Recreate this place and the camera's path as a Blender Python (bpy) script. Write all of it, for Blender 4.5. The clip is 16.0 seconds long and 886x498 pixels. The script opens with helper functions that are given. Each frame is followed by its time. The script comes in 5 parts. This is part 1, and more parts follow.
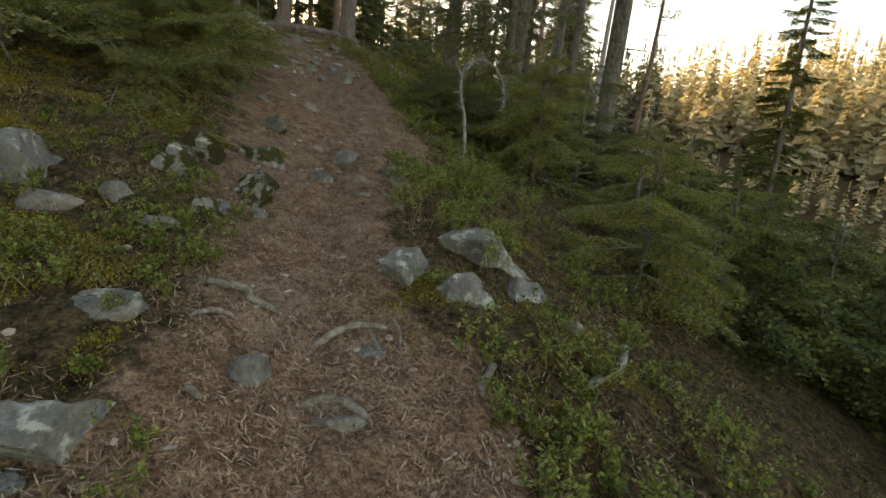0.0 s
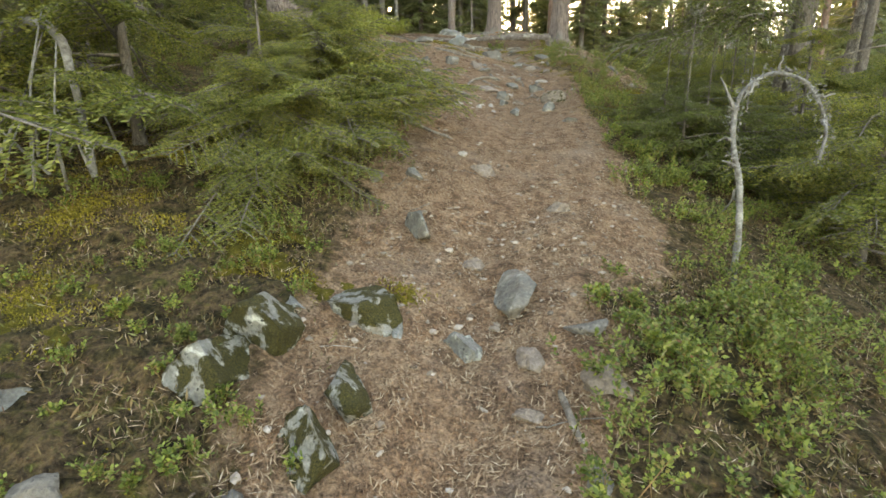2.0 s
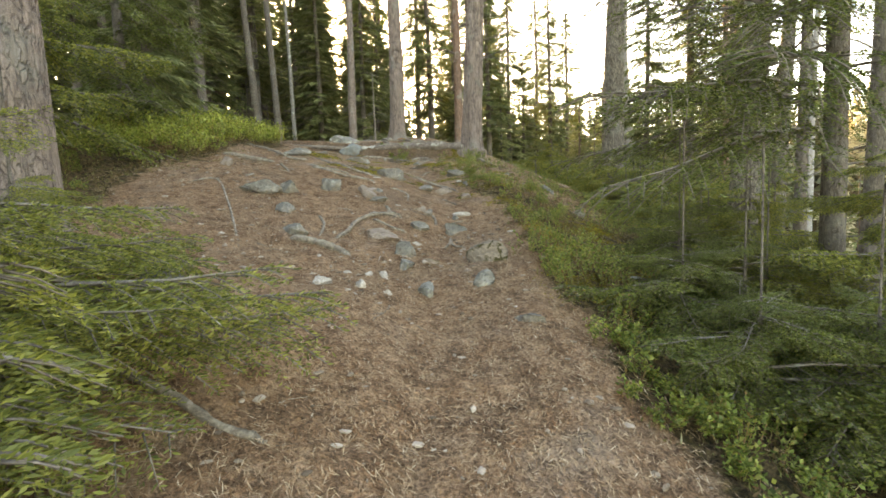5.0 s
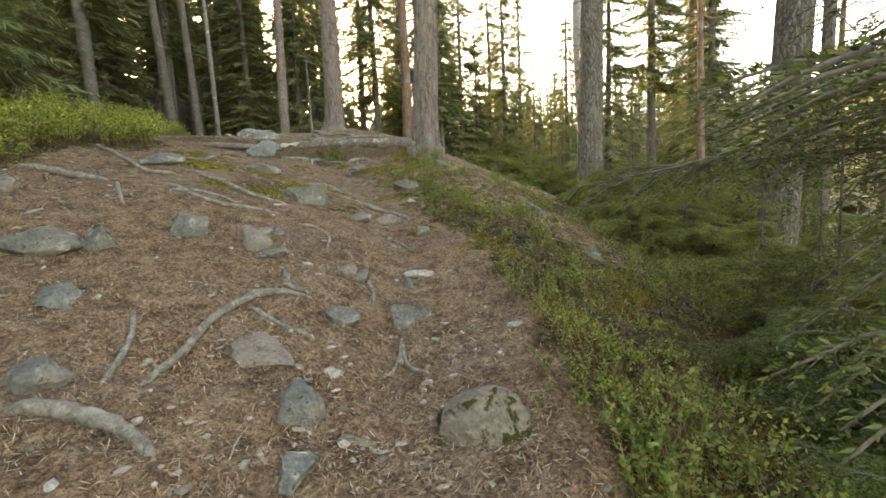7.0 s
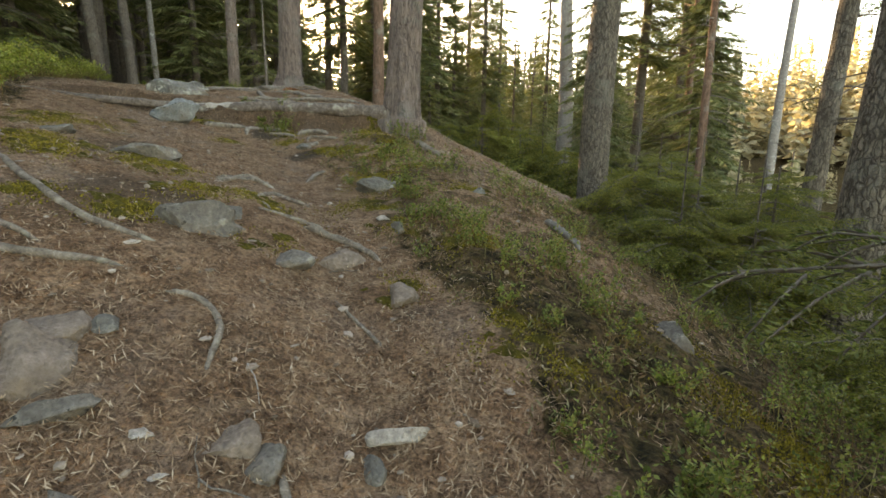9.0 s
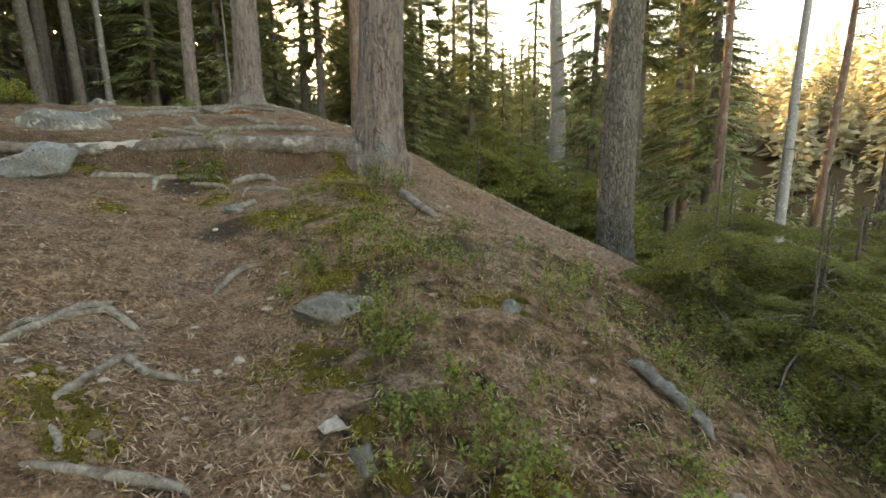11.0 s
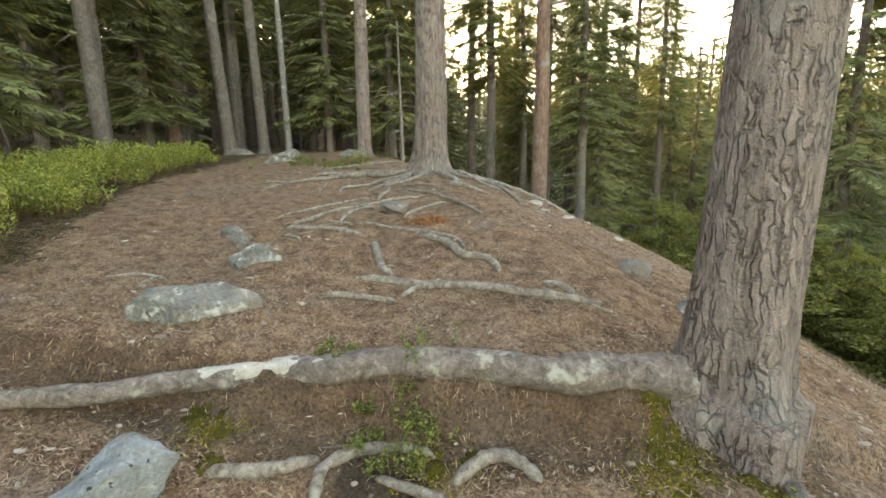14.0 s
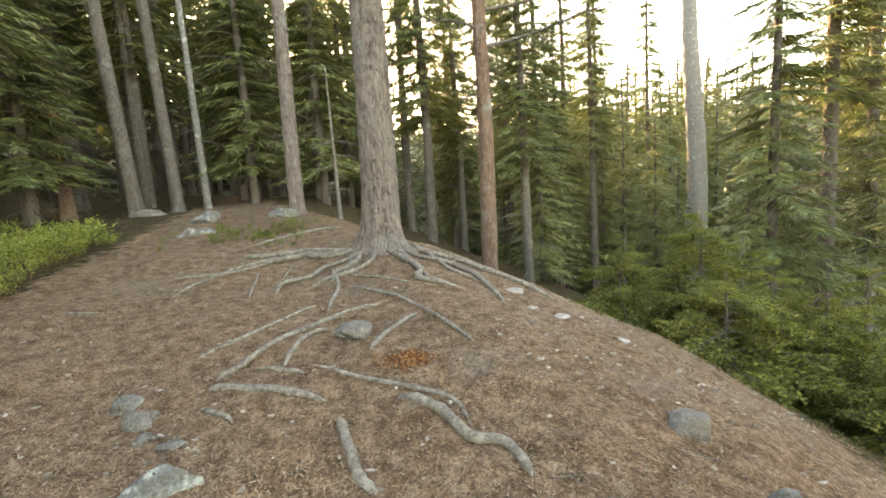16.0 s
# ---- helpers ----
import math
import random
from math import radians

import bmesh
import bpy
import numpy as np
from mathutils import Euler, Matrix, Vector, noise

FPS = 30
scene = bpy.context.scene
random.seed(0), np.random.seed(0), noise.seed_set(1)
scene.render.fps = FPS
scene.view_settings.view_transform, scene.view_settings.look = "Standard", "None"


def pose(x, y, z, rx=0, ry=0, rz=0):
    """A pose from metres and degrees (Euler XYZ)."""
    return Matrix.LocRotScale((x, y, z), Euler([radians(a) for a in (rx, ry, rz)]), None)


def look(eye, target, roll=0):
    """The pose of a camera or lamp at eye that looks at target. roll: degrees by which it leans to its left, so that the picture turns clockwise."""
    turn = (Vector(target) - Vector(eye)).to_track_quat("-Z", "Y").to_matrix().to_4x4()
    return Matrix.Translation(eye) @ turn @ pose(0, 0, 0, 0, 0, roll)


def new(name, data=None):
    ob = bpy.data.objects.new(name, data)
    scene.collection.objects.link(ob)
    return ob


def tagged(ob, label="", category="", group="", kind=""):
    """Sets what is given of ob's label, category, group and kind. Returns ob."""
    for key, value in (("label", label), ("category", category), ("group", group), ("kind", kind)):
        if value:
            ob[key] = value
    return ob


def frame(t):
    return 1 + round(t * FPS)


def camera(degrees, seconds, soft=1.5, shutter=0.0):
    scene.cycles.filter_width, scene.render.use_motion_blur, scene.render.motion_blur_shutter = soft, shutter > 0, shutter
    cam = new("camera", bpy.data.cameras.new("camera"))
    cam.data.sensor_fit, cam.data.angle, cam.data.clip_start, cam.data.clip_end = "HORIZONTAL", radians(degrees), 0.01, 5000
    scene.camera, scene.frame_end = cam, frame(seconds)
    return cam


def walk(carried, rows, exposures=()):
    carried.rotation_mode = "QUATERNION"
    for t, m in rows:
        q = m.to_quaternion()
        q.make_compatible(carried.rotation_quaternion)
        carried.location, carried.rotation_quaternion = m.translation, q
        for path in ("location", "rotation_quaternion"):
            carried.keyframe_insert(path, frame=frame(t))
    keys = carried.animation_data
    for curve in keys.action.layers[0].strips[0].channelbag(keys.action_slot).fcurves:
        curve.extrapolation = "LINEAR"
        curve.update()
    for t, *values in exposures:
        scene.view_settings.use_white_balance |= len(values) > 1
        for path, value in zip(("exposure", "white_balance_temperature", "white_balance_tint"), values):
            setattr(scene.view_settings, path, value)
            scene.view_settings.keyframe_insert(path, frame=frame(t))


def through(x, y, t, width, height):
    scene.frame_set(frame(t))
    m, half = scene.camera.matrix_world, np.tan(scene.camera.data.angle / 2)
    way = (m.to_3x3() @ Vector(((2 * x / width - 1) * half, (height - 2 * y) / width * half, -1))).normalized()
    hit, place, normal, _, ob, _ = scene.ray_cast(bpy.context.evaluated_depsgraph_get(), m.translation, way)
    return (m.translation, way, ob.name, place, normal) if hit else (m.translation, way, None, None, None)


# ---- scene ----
cam = camera(85.0, 16.0, soft=1.6)

# t, x, y, z, pitch, roll, yaw
ROWS = [
    (0.0, -0.000, 0.000, 1.300, 76.75, -4.86, 0.11),
    (0.5, 0.076, 0.500, 1.511, 77.19, -1.66, 10.46),
    (1.0, -0.046, 0.993, 1.564, 74.22, -0.97, 18.69),
    (1.5, -0.119, 1.482, 1.721, 74.82, 0.11, 23.33),
    (2.0, -0.165, 1.964, 1.864, 75.10, 0.75, 25.04),
    (2.5, -0.379, 2.383, 1.843, 76.28, 1.07, 23.47),
    (3.0, -0.515, 2.833, 2.029, 78.25, 2.31, 17.53),
    (3.5, -0.619, 3.264, 2.123, 83.96, 2.98, 19.31),
    (4.0, -0.795, 3.662, 2.184, 87.45, 3.43, 20.16),
    (4.2, -0.809, 3.849, 2.230, 86.50, 2.64, 16.58),
    (6.3, -1.340, 6.068, 2.720, 85.03, 0.94, 13.30),
    (6.5, -1.368, 6.288, 2.730, 85.39, 0.58, 12.09),
    (7.0, -1.456, 6.733, 2.896, 83.69, 2.62, 9.03),
    (7.5, -1.704, 7.036, 2.982, 82.31, 2.79, 11.71),
    (8.0, -1.725, 7.446, 3.040, 81.69, 0.39, 9.67),
    (8.5, -1.728, 7.894, 3.240, 79.05, -2.27, 7.15),
    (8.7, -1.789, 8.081, 3.237, 79.16, -1.75, 6.49),
    (10.8, -1.980, 9.846, 3.487, 77.70, 1.18, 2.21),
    (11.0, -2.070, 9.989, 3.616, 79.58, 0.73, 3.58),
    (11.5, -2.278, 10.300, 3.681, 82.80, -1.10, 8.59),
    (12.0, -2.460, 10.695, 3.888, 81.23, -0.50, 12.91),
    (12.5, -2.713, 11.077, 3.993, 83.04, -0.92, 15.29),
    (13.0, -2.994, 11.388, 4.276, 82.59, -1.62, 16.61),
    (13.5, -3.200, 11.850, 4.373, 81.30, -1.33, 16.96),
    (14.0, -3.404, 12.131, 4.658, 80.41, 1.05, 20.58),
    (14.5, -3.745, 12.315, 4.865, 82.52, 1.26, 23.65),
    (15.0, -3.911, 12.403, 5.081, 85.84, 2.58, 23.02),
    (15.5, -4.014, 12.824, 5.127, 83.77, 2.70, 17.62),
    (16.0, -4.022, 13.045, 5.300, 82.78, 3.90, 12.24),
]
EXPOSURES = [(0.0, 2.05), (0.5, 2.05), (0.9, 2.4), (2.5, 3.95), (3.0, 4.0), (4.2, 3.7), (6.3, 3.6), (7.0, 3.4), (8.7, 3.0), (10.8, 3.1), (13.0, 3.38), (14.0, 3.78), (14.5, 4.0), (16.0, 3.95)]
walk(cam, [(t, pose(x, y, z, rx, ry, rz)) for t, x, y, z, rx, ry, rz in ROWS], [(t, e, 10000, 15.5) for t, e in EXPOSURES])

# ---------------------------------------------------------------- light
SUN_AZ, SUN_EL = radians(30.5), radians(14.5)          # to the left of +y, above the horizon
SUN_DIR = Vector((-math.sin(SUN_AZ) * math.cos(SUN_EL), math.cos(SUN_AZ) * math.cos(SUN_EL), math.sin(SUN_EL)))
world = bpy.data.worlds.new("sky")
scene.world = world
world.use_nodes = True
wn = world.node_tree.nodes
wn.clear()
w_sky, w_bg, w_out = wn.new("ShaderNodeTexSky"), wn.new("ShaderNodeBackground"), wn.new("ShaderNodeOutputWorld")
w_sky.sky_type, w_sky.sun_disc = "NISHITA", False
w_sky.sun_elevation, w_sky.sun_rotation = SUN_EL, -SUN_AZ
w_sky.dust_density, w_sky.ozone_density = 1.2, 1.0
w_bg.inputs["Strength"].default_value = 0.15
world.node_tree.links.new(w_sky.outputs[0], w_bg.inputs["Color"])
world.node_tree.links.new(w_bg.outputs[0], w_out.inputs["Surface"])
sun = new("sun", bpy.data.lights.new("sun", "SUN"))
sun.data.energy, sun.data.angle, sun.data.color = 3.6, radians(0.6), (1.0, 0.80, 0.55)
sun.matrix_world = look((0, 0, 60), Vector((0, 0, 60)) - SUN_DIR)
scene.view_settings.exposure = 1.6

# ---------------------------------------------------------------- materials
def ramp_of(nt, fac, stops):
    r = nt.nodes.new("ShaderNodeValToRGB")
    while len(r.color_ramp.elements) < len(stops):
        r.color_ramp.elements.new(.5)
    for e, (p, c) in zip(r.color_ramp.elements, stops):
        e.position, e.color = p, (*c, 1)
    nt.links.new(fac, r.inputs[0])
    return r.outputs[0]


def noise_of(nt, vec, scale, detail=4, rough=.6, lump=0.0):
    n = nt.nodes.new("ShaderNodeTexNoise")
    n.inputs["Scale"].default_value, n.inputs["Detail"].default_value = scale, detail
    n.inputs["Roughness"].default_value, n.inputs["Distortion"].default_value = rough, lump
    nt.links.new(vec, n.inputs["Vector"])
    return n.outputs["Fac"]


def mix_of(nt, fac, a, b, blend="MIX"):
    m = nt.nodes.new("ShaderNodeMix")
    m.data_type, m.blend_type = "RGBA", blend
    for sock, v in ((m.inputs["Factor"], fac), (m.inputs["A"], a), (m.inputs["B"], b)):
        if isinstance(v, (int, float)):
            sock.default_value = v
        elif isinstance(v, tuple):
            sock.default_value = (*v, 1)
        else:
            nt.links.new(v, sock)
    return m.outputs["Result"]


def step_of(nt, v, lo, hi):
    m = nt.nodes.new("ShaderNodeMapRange")
    m.inputs["From Min"].default_value, m.inputs["From Max"].default_value = lo, hi
    nt.links.new(v, m.inputs["Value"])
    return m.outputs[0]


def bump_of(nt, height, strength, dist, normal=None):
    b = nt.nodes.new("ShaderNodeBump")
    b.inputs["Strength"].default_value, b.inputs["Distance"].default_value = strength, dist
    nt.links.new(height, b.inputs["Height"])
    if normal is not None:
        nt.links.new(normal, b.inputs["Normal"])
    return b.outputs[0]


def start(name, rough=.9, gloss=.3):
    m = bpy.data.materials.new(name)
    m.use_nodes = True
    nt = m.node_tree
    b = nt.nodes["Principled BSDF"]
    b.inputs["Roughness"].default_value = rough
    b.inputs["Specular IOR Level"].default_value = gloss
    tc = nt.nodes.new("ShaderNodeTexCoord")
    return m, nt, b, tc.outputs["Object"]


def stretched(nt, vec, s):
    m = nt.nodes.new("ShaderNodeMapping")
    m.inputs["Scale"].default_value = s
    nt.links.new(vec, m.inputs["Vector"])
    return m.outputs[0]


def ground_material():
    m, nt, b, v = start("forest_floor", .95, .15)
    at = nt.nodes.new("ShaderNodeAttribute")
    at.attribute_name = "path"
    big, mid, fine = noise_of(nt, v, 1.3, 4), noise_of(nt, v, 9, 5), noise_of(nt, v, 70, 4, .7)
    litter = ramp_of(nt, mid, [(.3, (.115, .071, .043)), (.5, (.22, .142, .09)), (.7, (.325, .23, .156))])
    litter = mix_of(nt, .75, litter, ramp_of(nt, fine, [(.3, (.4, .36, .33)), (.46, (.85, .82, .8)), (.72, (1.6, 1.52, 1.45))]), "MULTIPLY")
    litter = mix_of(nt, step_of(nt, big, .55, .75), litter, mix_of(nt, .6, litter, (.26, .215, .18)))
    moss = ramp_of(nt, mid, [(.3, (.024, .021, .009)), (.45, (.072, .055, .024)), (.56, (.125, .083, .047)), (.66, (.07, .066, .02)), (.76, (.11, .10, .028))])
    moss = mix_of(nt, .7, moss, ramp_of(nt, fine, [(.3, (.25, .25, .25)), (.5, (.9, .9, .9)), (.75, (1.7, 1.7, 1.5))]), "MULTIPLY")
    # hollows between tufts darkened: shade of the gaps put into the moss colour
    tuft = noise_of(nt, v, 26, 4, .65, .5)
    moss = mix_of(nt, .85, moss, ramp_of(nt, tuft, [(.36, (.16, .15, .14)), (.47, (.8, .8, .8)), (.66, (1.5, 1.5, 1.3))]), "MULTIPLY")
    chips = noise_of(nt, v, 48, 3, .7, .8)
    litter = mix_of(nt, .7, litter, ramp_of(nt, chips, [(.36, (.33, .30, .28)), (.48, (.95, .95, .95)), (.62, (1.5, 1.46, 1.42))]), "MULTIPLY")
    soil = nt.nodes.new("ShaderNodeAttribute")
    soil.attribute_name = "soil"
    litter = mix_of(nt, soil.outputs["Fac"], litter, ramp_of(nt, fine, [(.3, (.035, .026, .018)), (.7, (.10, .075, .052))]))
    add = nt.nodes.new("ShaderNodeMath")
    add.operation, add.use_clamp = "MULTIPLY_ADD", True
    nt.links.new(mid, add.inputs[0])
    add.inputs[1].default_value = 1.2
    sub = nt.nodes.new("ShaderNodeMath")
    sub.operation = "SUBTRACT"
    nt.links.new(at.outputs["Fac"], sub.inputs[0])
    sub.inputs[1].default_value = .6
    nt.links.new(sub.outputs[0], add.inputs[2])
    nt.links.new(mix_of(nt, step_of(nt, add.outputs[0], .35, .65), moss, litter), b.inputs["Base Color"])
    nt.links.new(bump_of(nt, fine, 1.0, .03, bump_of(nt, tuft, .9, .04, bump_of(nt, mid, .7, .06))), b.inputs["Normal"])
    return m


def bark_material(name, crack, plate, light, sx=16, sz=5.5, depth=.03, whole=.36):
    """Long flaky plates with dark cracks between them."""
    m, nt, b, v = start(name, .95, .15)
    warp = nt.nodes.new("ShaderNodeTexNoise")
    warp.inputs["Scale"].default_value, warp.inputs["Detail"].default_value = 7, 4
    nt.links.new(v, warp.inputs["Vector"])
    bent = nt.nodes.new("ShaderNodeVectorMath")
    bent.operation = "MULTIPLY_ADD"
    nt.links.new(warp.outputs["Color"], bent.inputs[0])
    bent.inputs[1].default_value = (.10, .10, .30)
    nt.links.new(v, bent.inputs[2])
    cells = []
    for feature in ("DISTANCE_TO_EDGE", "F1"):
        n = nt.nodes.new("ShaderNodeTexVoronoi")
        n.feature = feature
        n.inputs["Scale"].default_value = 1
        nt.links.new(stretched(nt, bent.outputs[0], (sx * 1.9, sx * 1.9, sz * 1.0)), n.inputs["Vector"])
        cells.append(n)
    edge = nt.nodes.new("ShaderNodeMapRange")
    edge.interpolation_type = "SMOOTHSTEP"
    edge.inputs["From Min"].default_value, edge.inputs["From Max"].default_value = .0, .17
    edge.inputs["To Min"].default_value, edge.inputs["To Max"].default_value = 1, 0
    nt.links.new(cells[0].outputs["Distance"], edge.inputs["Value"])
    flake, fine = noise_of(nt, stretched(nt, v, (1, 1, .4)), 40, 5, .7), noise_of(nt, v, 130, 3)
    gap = nt.nodes.new("ShaderNodeMath")
    gap.operation = "MULTIPLY"
    nt.links.new(edge.outputs[0], gap.inputs[0])
    nt.links.new(step_of(nt, noise_of(nt, v, 9, 4), whole, whole + .25), gap.inputs[1])
    c = mix_of(nt, flake, plate, light)
    c = mix_of(nt, .3, c, ramp_of(nt, cells[1].outputs["Color"], [(0, (.6, .57, .55)), (1, (1.35, 1.33, 1.3))]), "MULTIPLY")
    c = mix_of(nt, gap.outputs[0], c, mix_of(nt, .52, crack, c))
    c = mix_of(nt, .7, c, ramp_of(nt, noise_of(nt, stretched(nt, v, (sx * 1.6, sx * 1.6, sz * .9)), 1.0, 5, .7), [(.32, (.45, .43, .41)), (.5, (.9, .9, .9)), (.68, (1.4, 1.37, 1.35))]), "MULTIPLY")
    c = mix_of(nt, .55, c, ramp_of(nt, fine, [(.3, (.5, .5, .5)), (.7, (1.4, 1.4, 1.4))]), "MULTIPLY")
    c = mix_of(nt, step_of(nt, noise_of(nt, v, 2.2, 5), .54, .7), c, mix_of(nt, .55, c, (.26, .27, .24)))
    nt.links.new(c, b.inputs["Base Color"])
    h = nt.nodes.new("ShaderNodeMath")
    h.operation = "MULTIPLY_ADD"
    nt.links.new(gap.outputs[0], h.inputs[0])
    h.inputs[1].default_value = -1.0
    nt.links.new(flake, h.inputs[2])
    nt.links.new(bump_of(nt, h.outputs[0], .9, depth), b.inputs["Normal"])
    return m


def wood_material(name, dark, light, spots=(.4, .42, .38)):
    """Weathered roots and dead wood, fibrous along their length by plain noise."""
    m, nt, b, v = start(name, .85, .2)
    fib, fine = noise_of(nt, v, 22, 5, .7, .6), noise_of(nt, v, 140, 3)
    c = ramp_of(nt, fib, [(.32, dark), (.55, tuple((a + q) / 2 for a, q in zip(dark, light))), (.7, light)])
    c = mix_of(nt, .5, c, ramp_of(nt, fine, [(.3, (.5, .5, .5)), (.7, (1.4, 1.4, 1.4))]), "MULTIPLY")
    c = mix_of(nt, step_of(nt, noise_of(nt, v, 8, 4), .58, .68), c, spots)
    nt.links.new(c, b.inputs["Base Color"])
    nt.links.new(bump_of(nt, fib, .7, .012), b.inputs["Normal"])
    return m


def rock_material(name, dark, light, lichen=None, amount=.55, moss=0.0):
    m, nt, b, v = start(name, .88, .25)
    a, fine = noise_of(nt, v, 7, 6, .65), noise_of(nt, v, 60, 5, .7)
    c = ramp_of(nt, a, [(.3, dark), (.7, light)])
    c = mix_of(nt, .6, c, ramp_of(nt, fine, [(.3, (.35, .35, .35)), (.52, (.85, .85, .85)), (.72, (1.45, 1.45, 1.45))]), "MULTIPLY")
    if lichen:
        c = mix_of(nt, step_of(nt, noise_of(nt, v, 13, 5, .6, .4), amount, amount + .08), c, lichen)
        c = mix_of(nt, step_of(nt, noise_of(nt, v, 28, 4, .6), .63, .68), c, (.03, .032, .028))
    c = mix_of(nt, step_of(nt, noise_of(nt, v, 4.5, 5, .65, .3), .47, .66), c, mix_of(nt, .55, c, (.17, .125, .085)))
    normal = bump_of(nt, fine, .7, .014, bump_of(nt, a, .8, .06))
    if moss:
        k = step_of(nt, noise_of(nt, v, 9, 5, .62, .3), moss, moss + .05)
        hair = noise_of(nt, v, 150, 3)
        c = mix_of(nt, k, c, ramp_of(nt, hair, [(.3, (.010, .010, .004)), (.6, (.05, .042, .010)), (.75, (.10, .085, .02))]))
    nt.links.new(c, b.inputs["Base Color"])
    nt.links.new(normal, b.inputs["Normal"])
    return m


def leaf_material(name, stops, through=.35, rough=.6, tint=(1.1, 1.25, .55)):
    """Leaves and needles: a colour for each blade, some light passing through."""
    m, nt, b, v = start(name, rough, .3)
    g, oi = nt.nodes.new("ShaderNodeNewGeometry"), nt.nodes.new("ShaderNodeObjectInfo")
    c = ramp_of(nt, g.outputs["Random Per Island"], stops)
    c = mix_of(nt, .6, c, ramp_of(nt, noise_of(nt, v, 2.4, 3), [(.3, (.6, .62, .6)), (.7, (1.35, 1.3, 1.1))]), "MULTIPLY")
    c = mix_of(nt, .35, c, ramp_of(nt, oi.outputs["Random"], [(0, (.6, .7, .7)), (1, (1.35, 1.2, 1.0))]), "MULTIPLY")
    nt.links.new(c, b.inputs["Base Color"])
    tr = nt.nodes.new("ShaderNodeBsdfTranslucent")
    nt.links.new(mix_of(nt, 1.0, c, tint, "MULTIPLY"), tr.inputs["Color"])
    mx = nt.nodes.new("ShaderNodeMixShader")
    mx.inputs[0].default_value = through
    nt.links.new(b.outputs[0], mx.inputs[1])
    nt.links.new(tr.outputs[0], mx.inputs[2])
    nt.links.new(mx.outputs[0], nt.nodes["Material Output"].inputs["Surface"])
    return m


def island_material(name, stops, rough=.9):
    m, nt, b, v = start(name, rough, .2)
    g = nt.nodes.new("ShaderNodeNewGeometry")
    c = ramp_of(nt, g.outputs["Random Per Island"], stops)
    fine = noise_of(nt, v, 90, 3)
    nt.links.new(mix_of(nt, .5, c, ramp_of(nt, fine, [(.3, (.6, .6, .6)), (.7, (1.3, 1.3, 1.3))]), "MULTIPLY"), b.inputs["Base Color"])
    return m


M_GROUND = ground_material()
M_PINE = bark_material("pine_bark", (.024, .018, .015), (.165, .125, .105), (.29, .24, .215), 15, 5, .035, .38)
M_DARKPINE = bark_material("dark_pine_bark", (.016, .013, .011), (.115, .098, .08), (.30, .27, .225), 13, 8, .04, .15)
M_RED = bark_material("red_pine_bark", (.045, .028, .02), (.155, .098, .072), (.225, .15, .115), 12, 5, .012)
M_SPRUCEBARK = bark_material("spruce_bark", (.03, .025, .02), (.115, .095, .08), (.19, .17, .145), 26, 14, .012)
M_DEAD = wood_material("bare_dead_trunk", (.16, .15, .14), (.36, .34, .32))
M_ROOT = wood_material("weathered_root", (.075, .06, .046), (.30, .26, .212), (.25, .23, .18))
M_LOG = wood_material("lichened_root_bark", (.06, .047, .038), (.24, .20, .168), (.27, .26, .215))
M_STRIPPED = wood_material("stripped_pale_wood", (.26, .235, .20), (.43, .40, .355), (.35, .325, .285))
M_LICHENED = wood_material("lichen_covered_branch", (.085, .077, .066), (.28, .265, .24), (.35, .35, .31))
M_TWIG = wood_material("dead_twig", (.075, .062, .05), (.24, .21, .18), (.28, .27, .24))
M_ROCK = {
    "lichen": rock_material("lichened_rock", (.095, .093, .083), (.25, .248, .228), (.36, .365, .31)),
    "blue": rock_material("blue_grey_rock", (.085, .08, .068), (.215, .205, .18), (.29, .285, .24), .58),
    "bigblue": rock_material("smooth_grey_boulder", (.15, .165, .165), (.27, .295, .29), (.34, .36, .33), .62),
    "grey": rock_material("grey_rock", (.095, .085, .072), (.24, .22, .19), (.31, .30, .25), .6),
    "brown": rock_material("dusty_brown_rock", (.14, .105, .08), (.30, .245, .20)),
    "pale": rock_material("pale_stone", (.30, .265, .22), (.50, .455, .40)),
    "mossy": rock_material("mossy_rock", (.12, .115, .10), (.32, .315, .28), (.40, .40, .35), .56, .44),
    "mossbrown": rock_material("half_mossy_brown_rock", (.12, .095, .07), (.26, .215, .17), None, .5, .5),
}
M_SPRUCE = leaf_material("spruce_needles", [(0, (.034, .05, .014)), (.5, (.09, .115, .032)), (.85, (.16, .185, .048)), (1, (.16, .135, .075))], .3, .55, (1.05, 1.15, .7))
# light green of young spruces, with brightness of lit boughs added in the colour
M_SPRUCE_LIT = leaf_material("young_lit_spruce_needles", [(0, (.06, .076, .020)), (.5, (.175, .19, .055)), (1, (.30, .295, .095))], .42, .55, (1.1, 1.2, .7))
# paler than the near needles: haze in the wood put into the colour
M_FARSPRUCE = leaf_material("hazy_spruce_foliage", [(0, (.075, .095, .036)), (.5, (.165, .188, .074)), (.9, (.225, .24, .105)), (1, (.22, .19, .13))], .13, .6, (.95, 1.05, .95))
# base colour lightened to stand for sun and haze on the far slope
M_FARWOODS = leaf_material("sun_painted_conifers", [(0, (.08, .088, .052)), (.5, (.15, .16, .105)), (1, (.27, .255, .175))], .12, .6, (1.0, 1.0, .95))
# low sun on the right hillside, put into the foliage colour
M_SUN_GOLD = leaf_material("sun_tinted_foliage", [(0, (.25, .23, .155)), (.5, (.45, .41, .29)), (1, (.60, .56, .42))], .4, .6, (1.05, 1.0, .85))
M_PINENEEDLE = leaf_material("pine_needles", [(0, (.03, .045, .018)), (.6, (.06, .08, .03)), (1, (.10, .115, .045))])
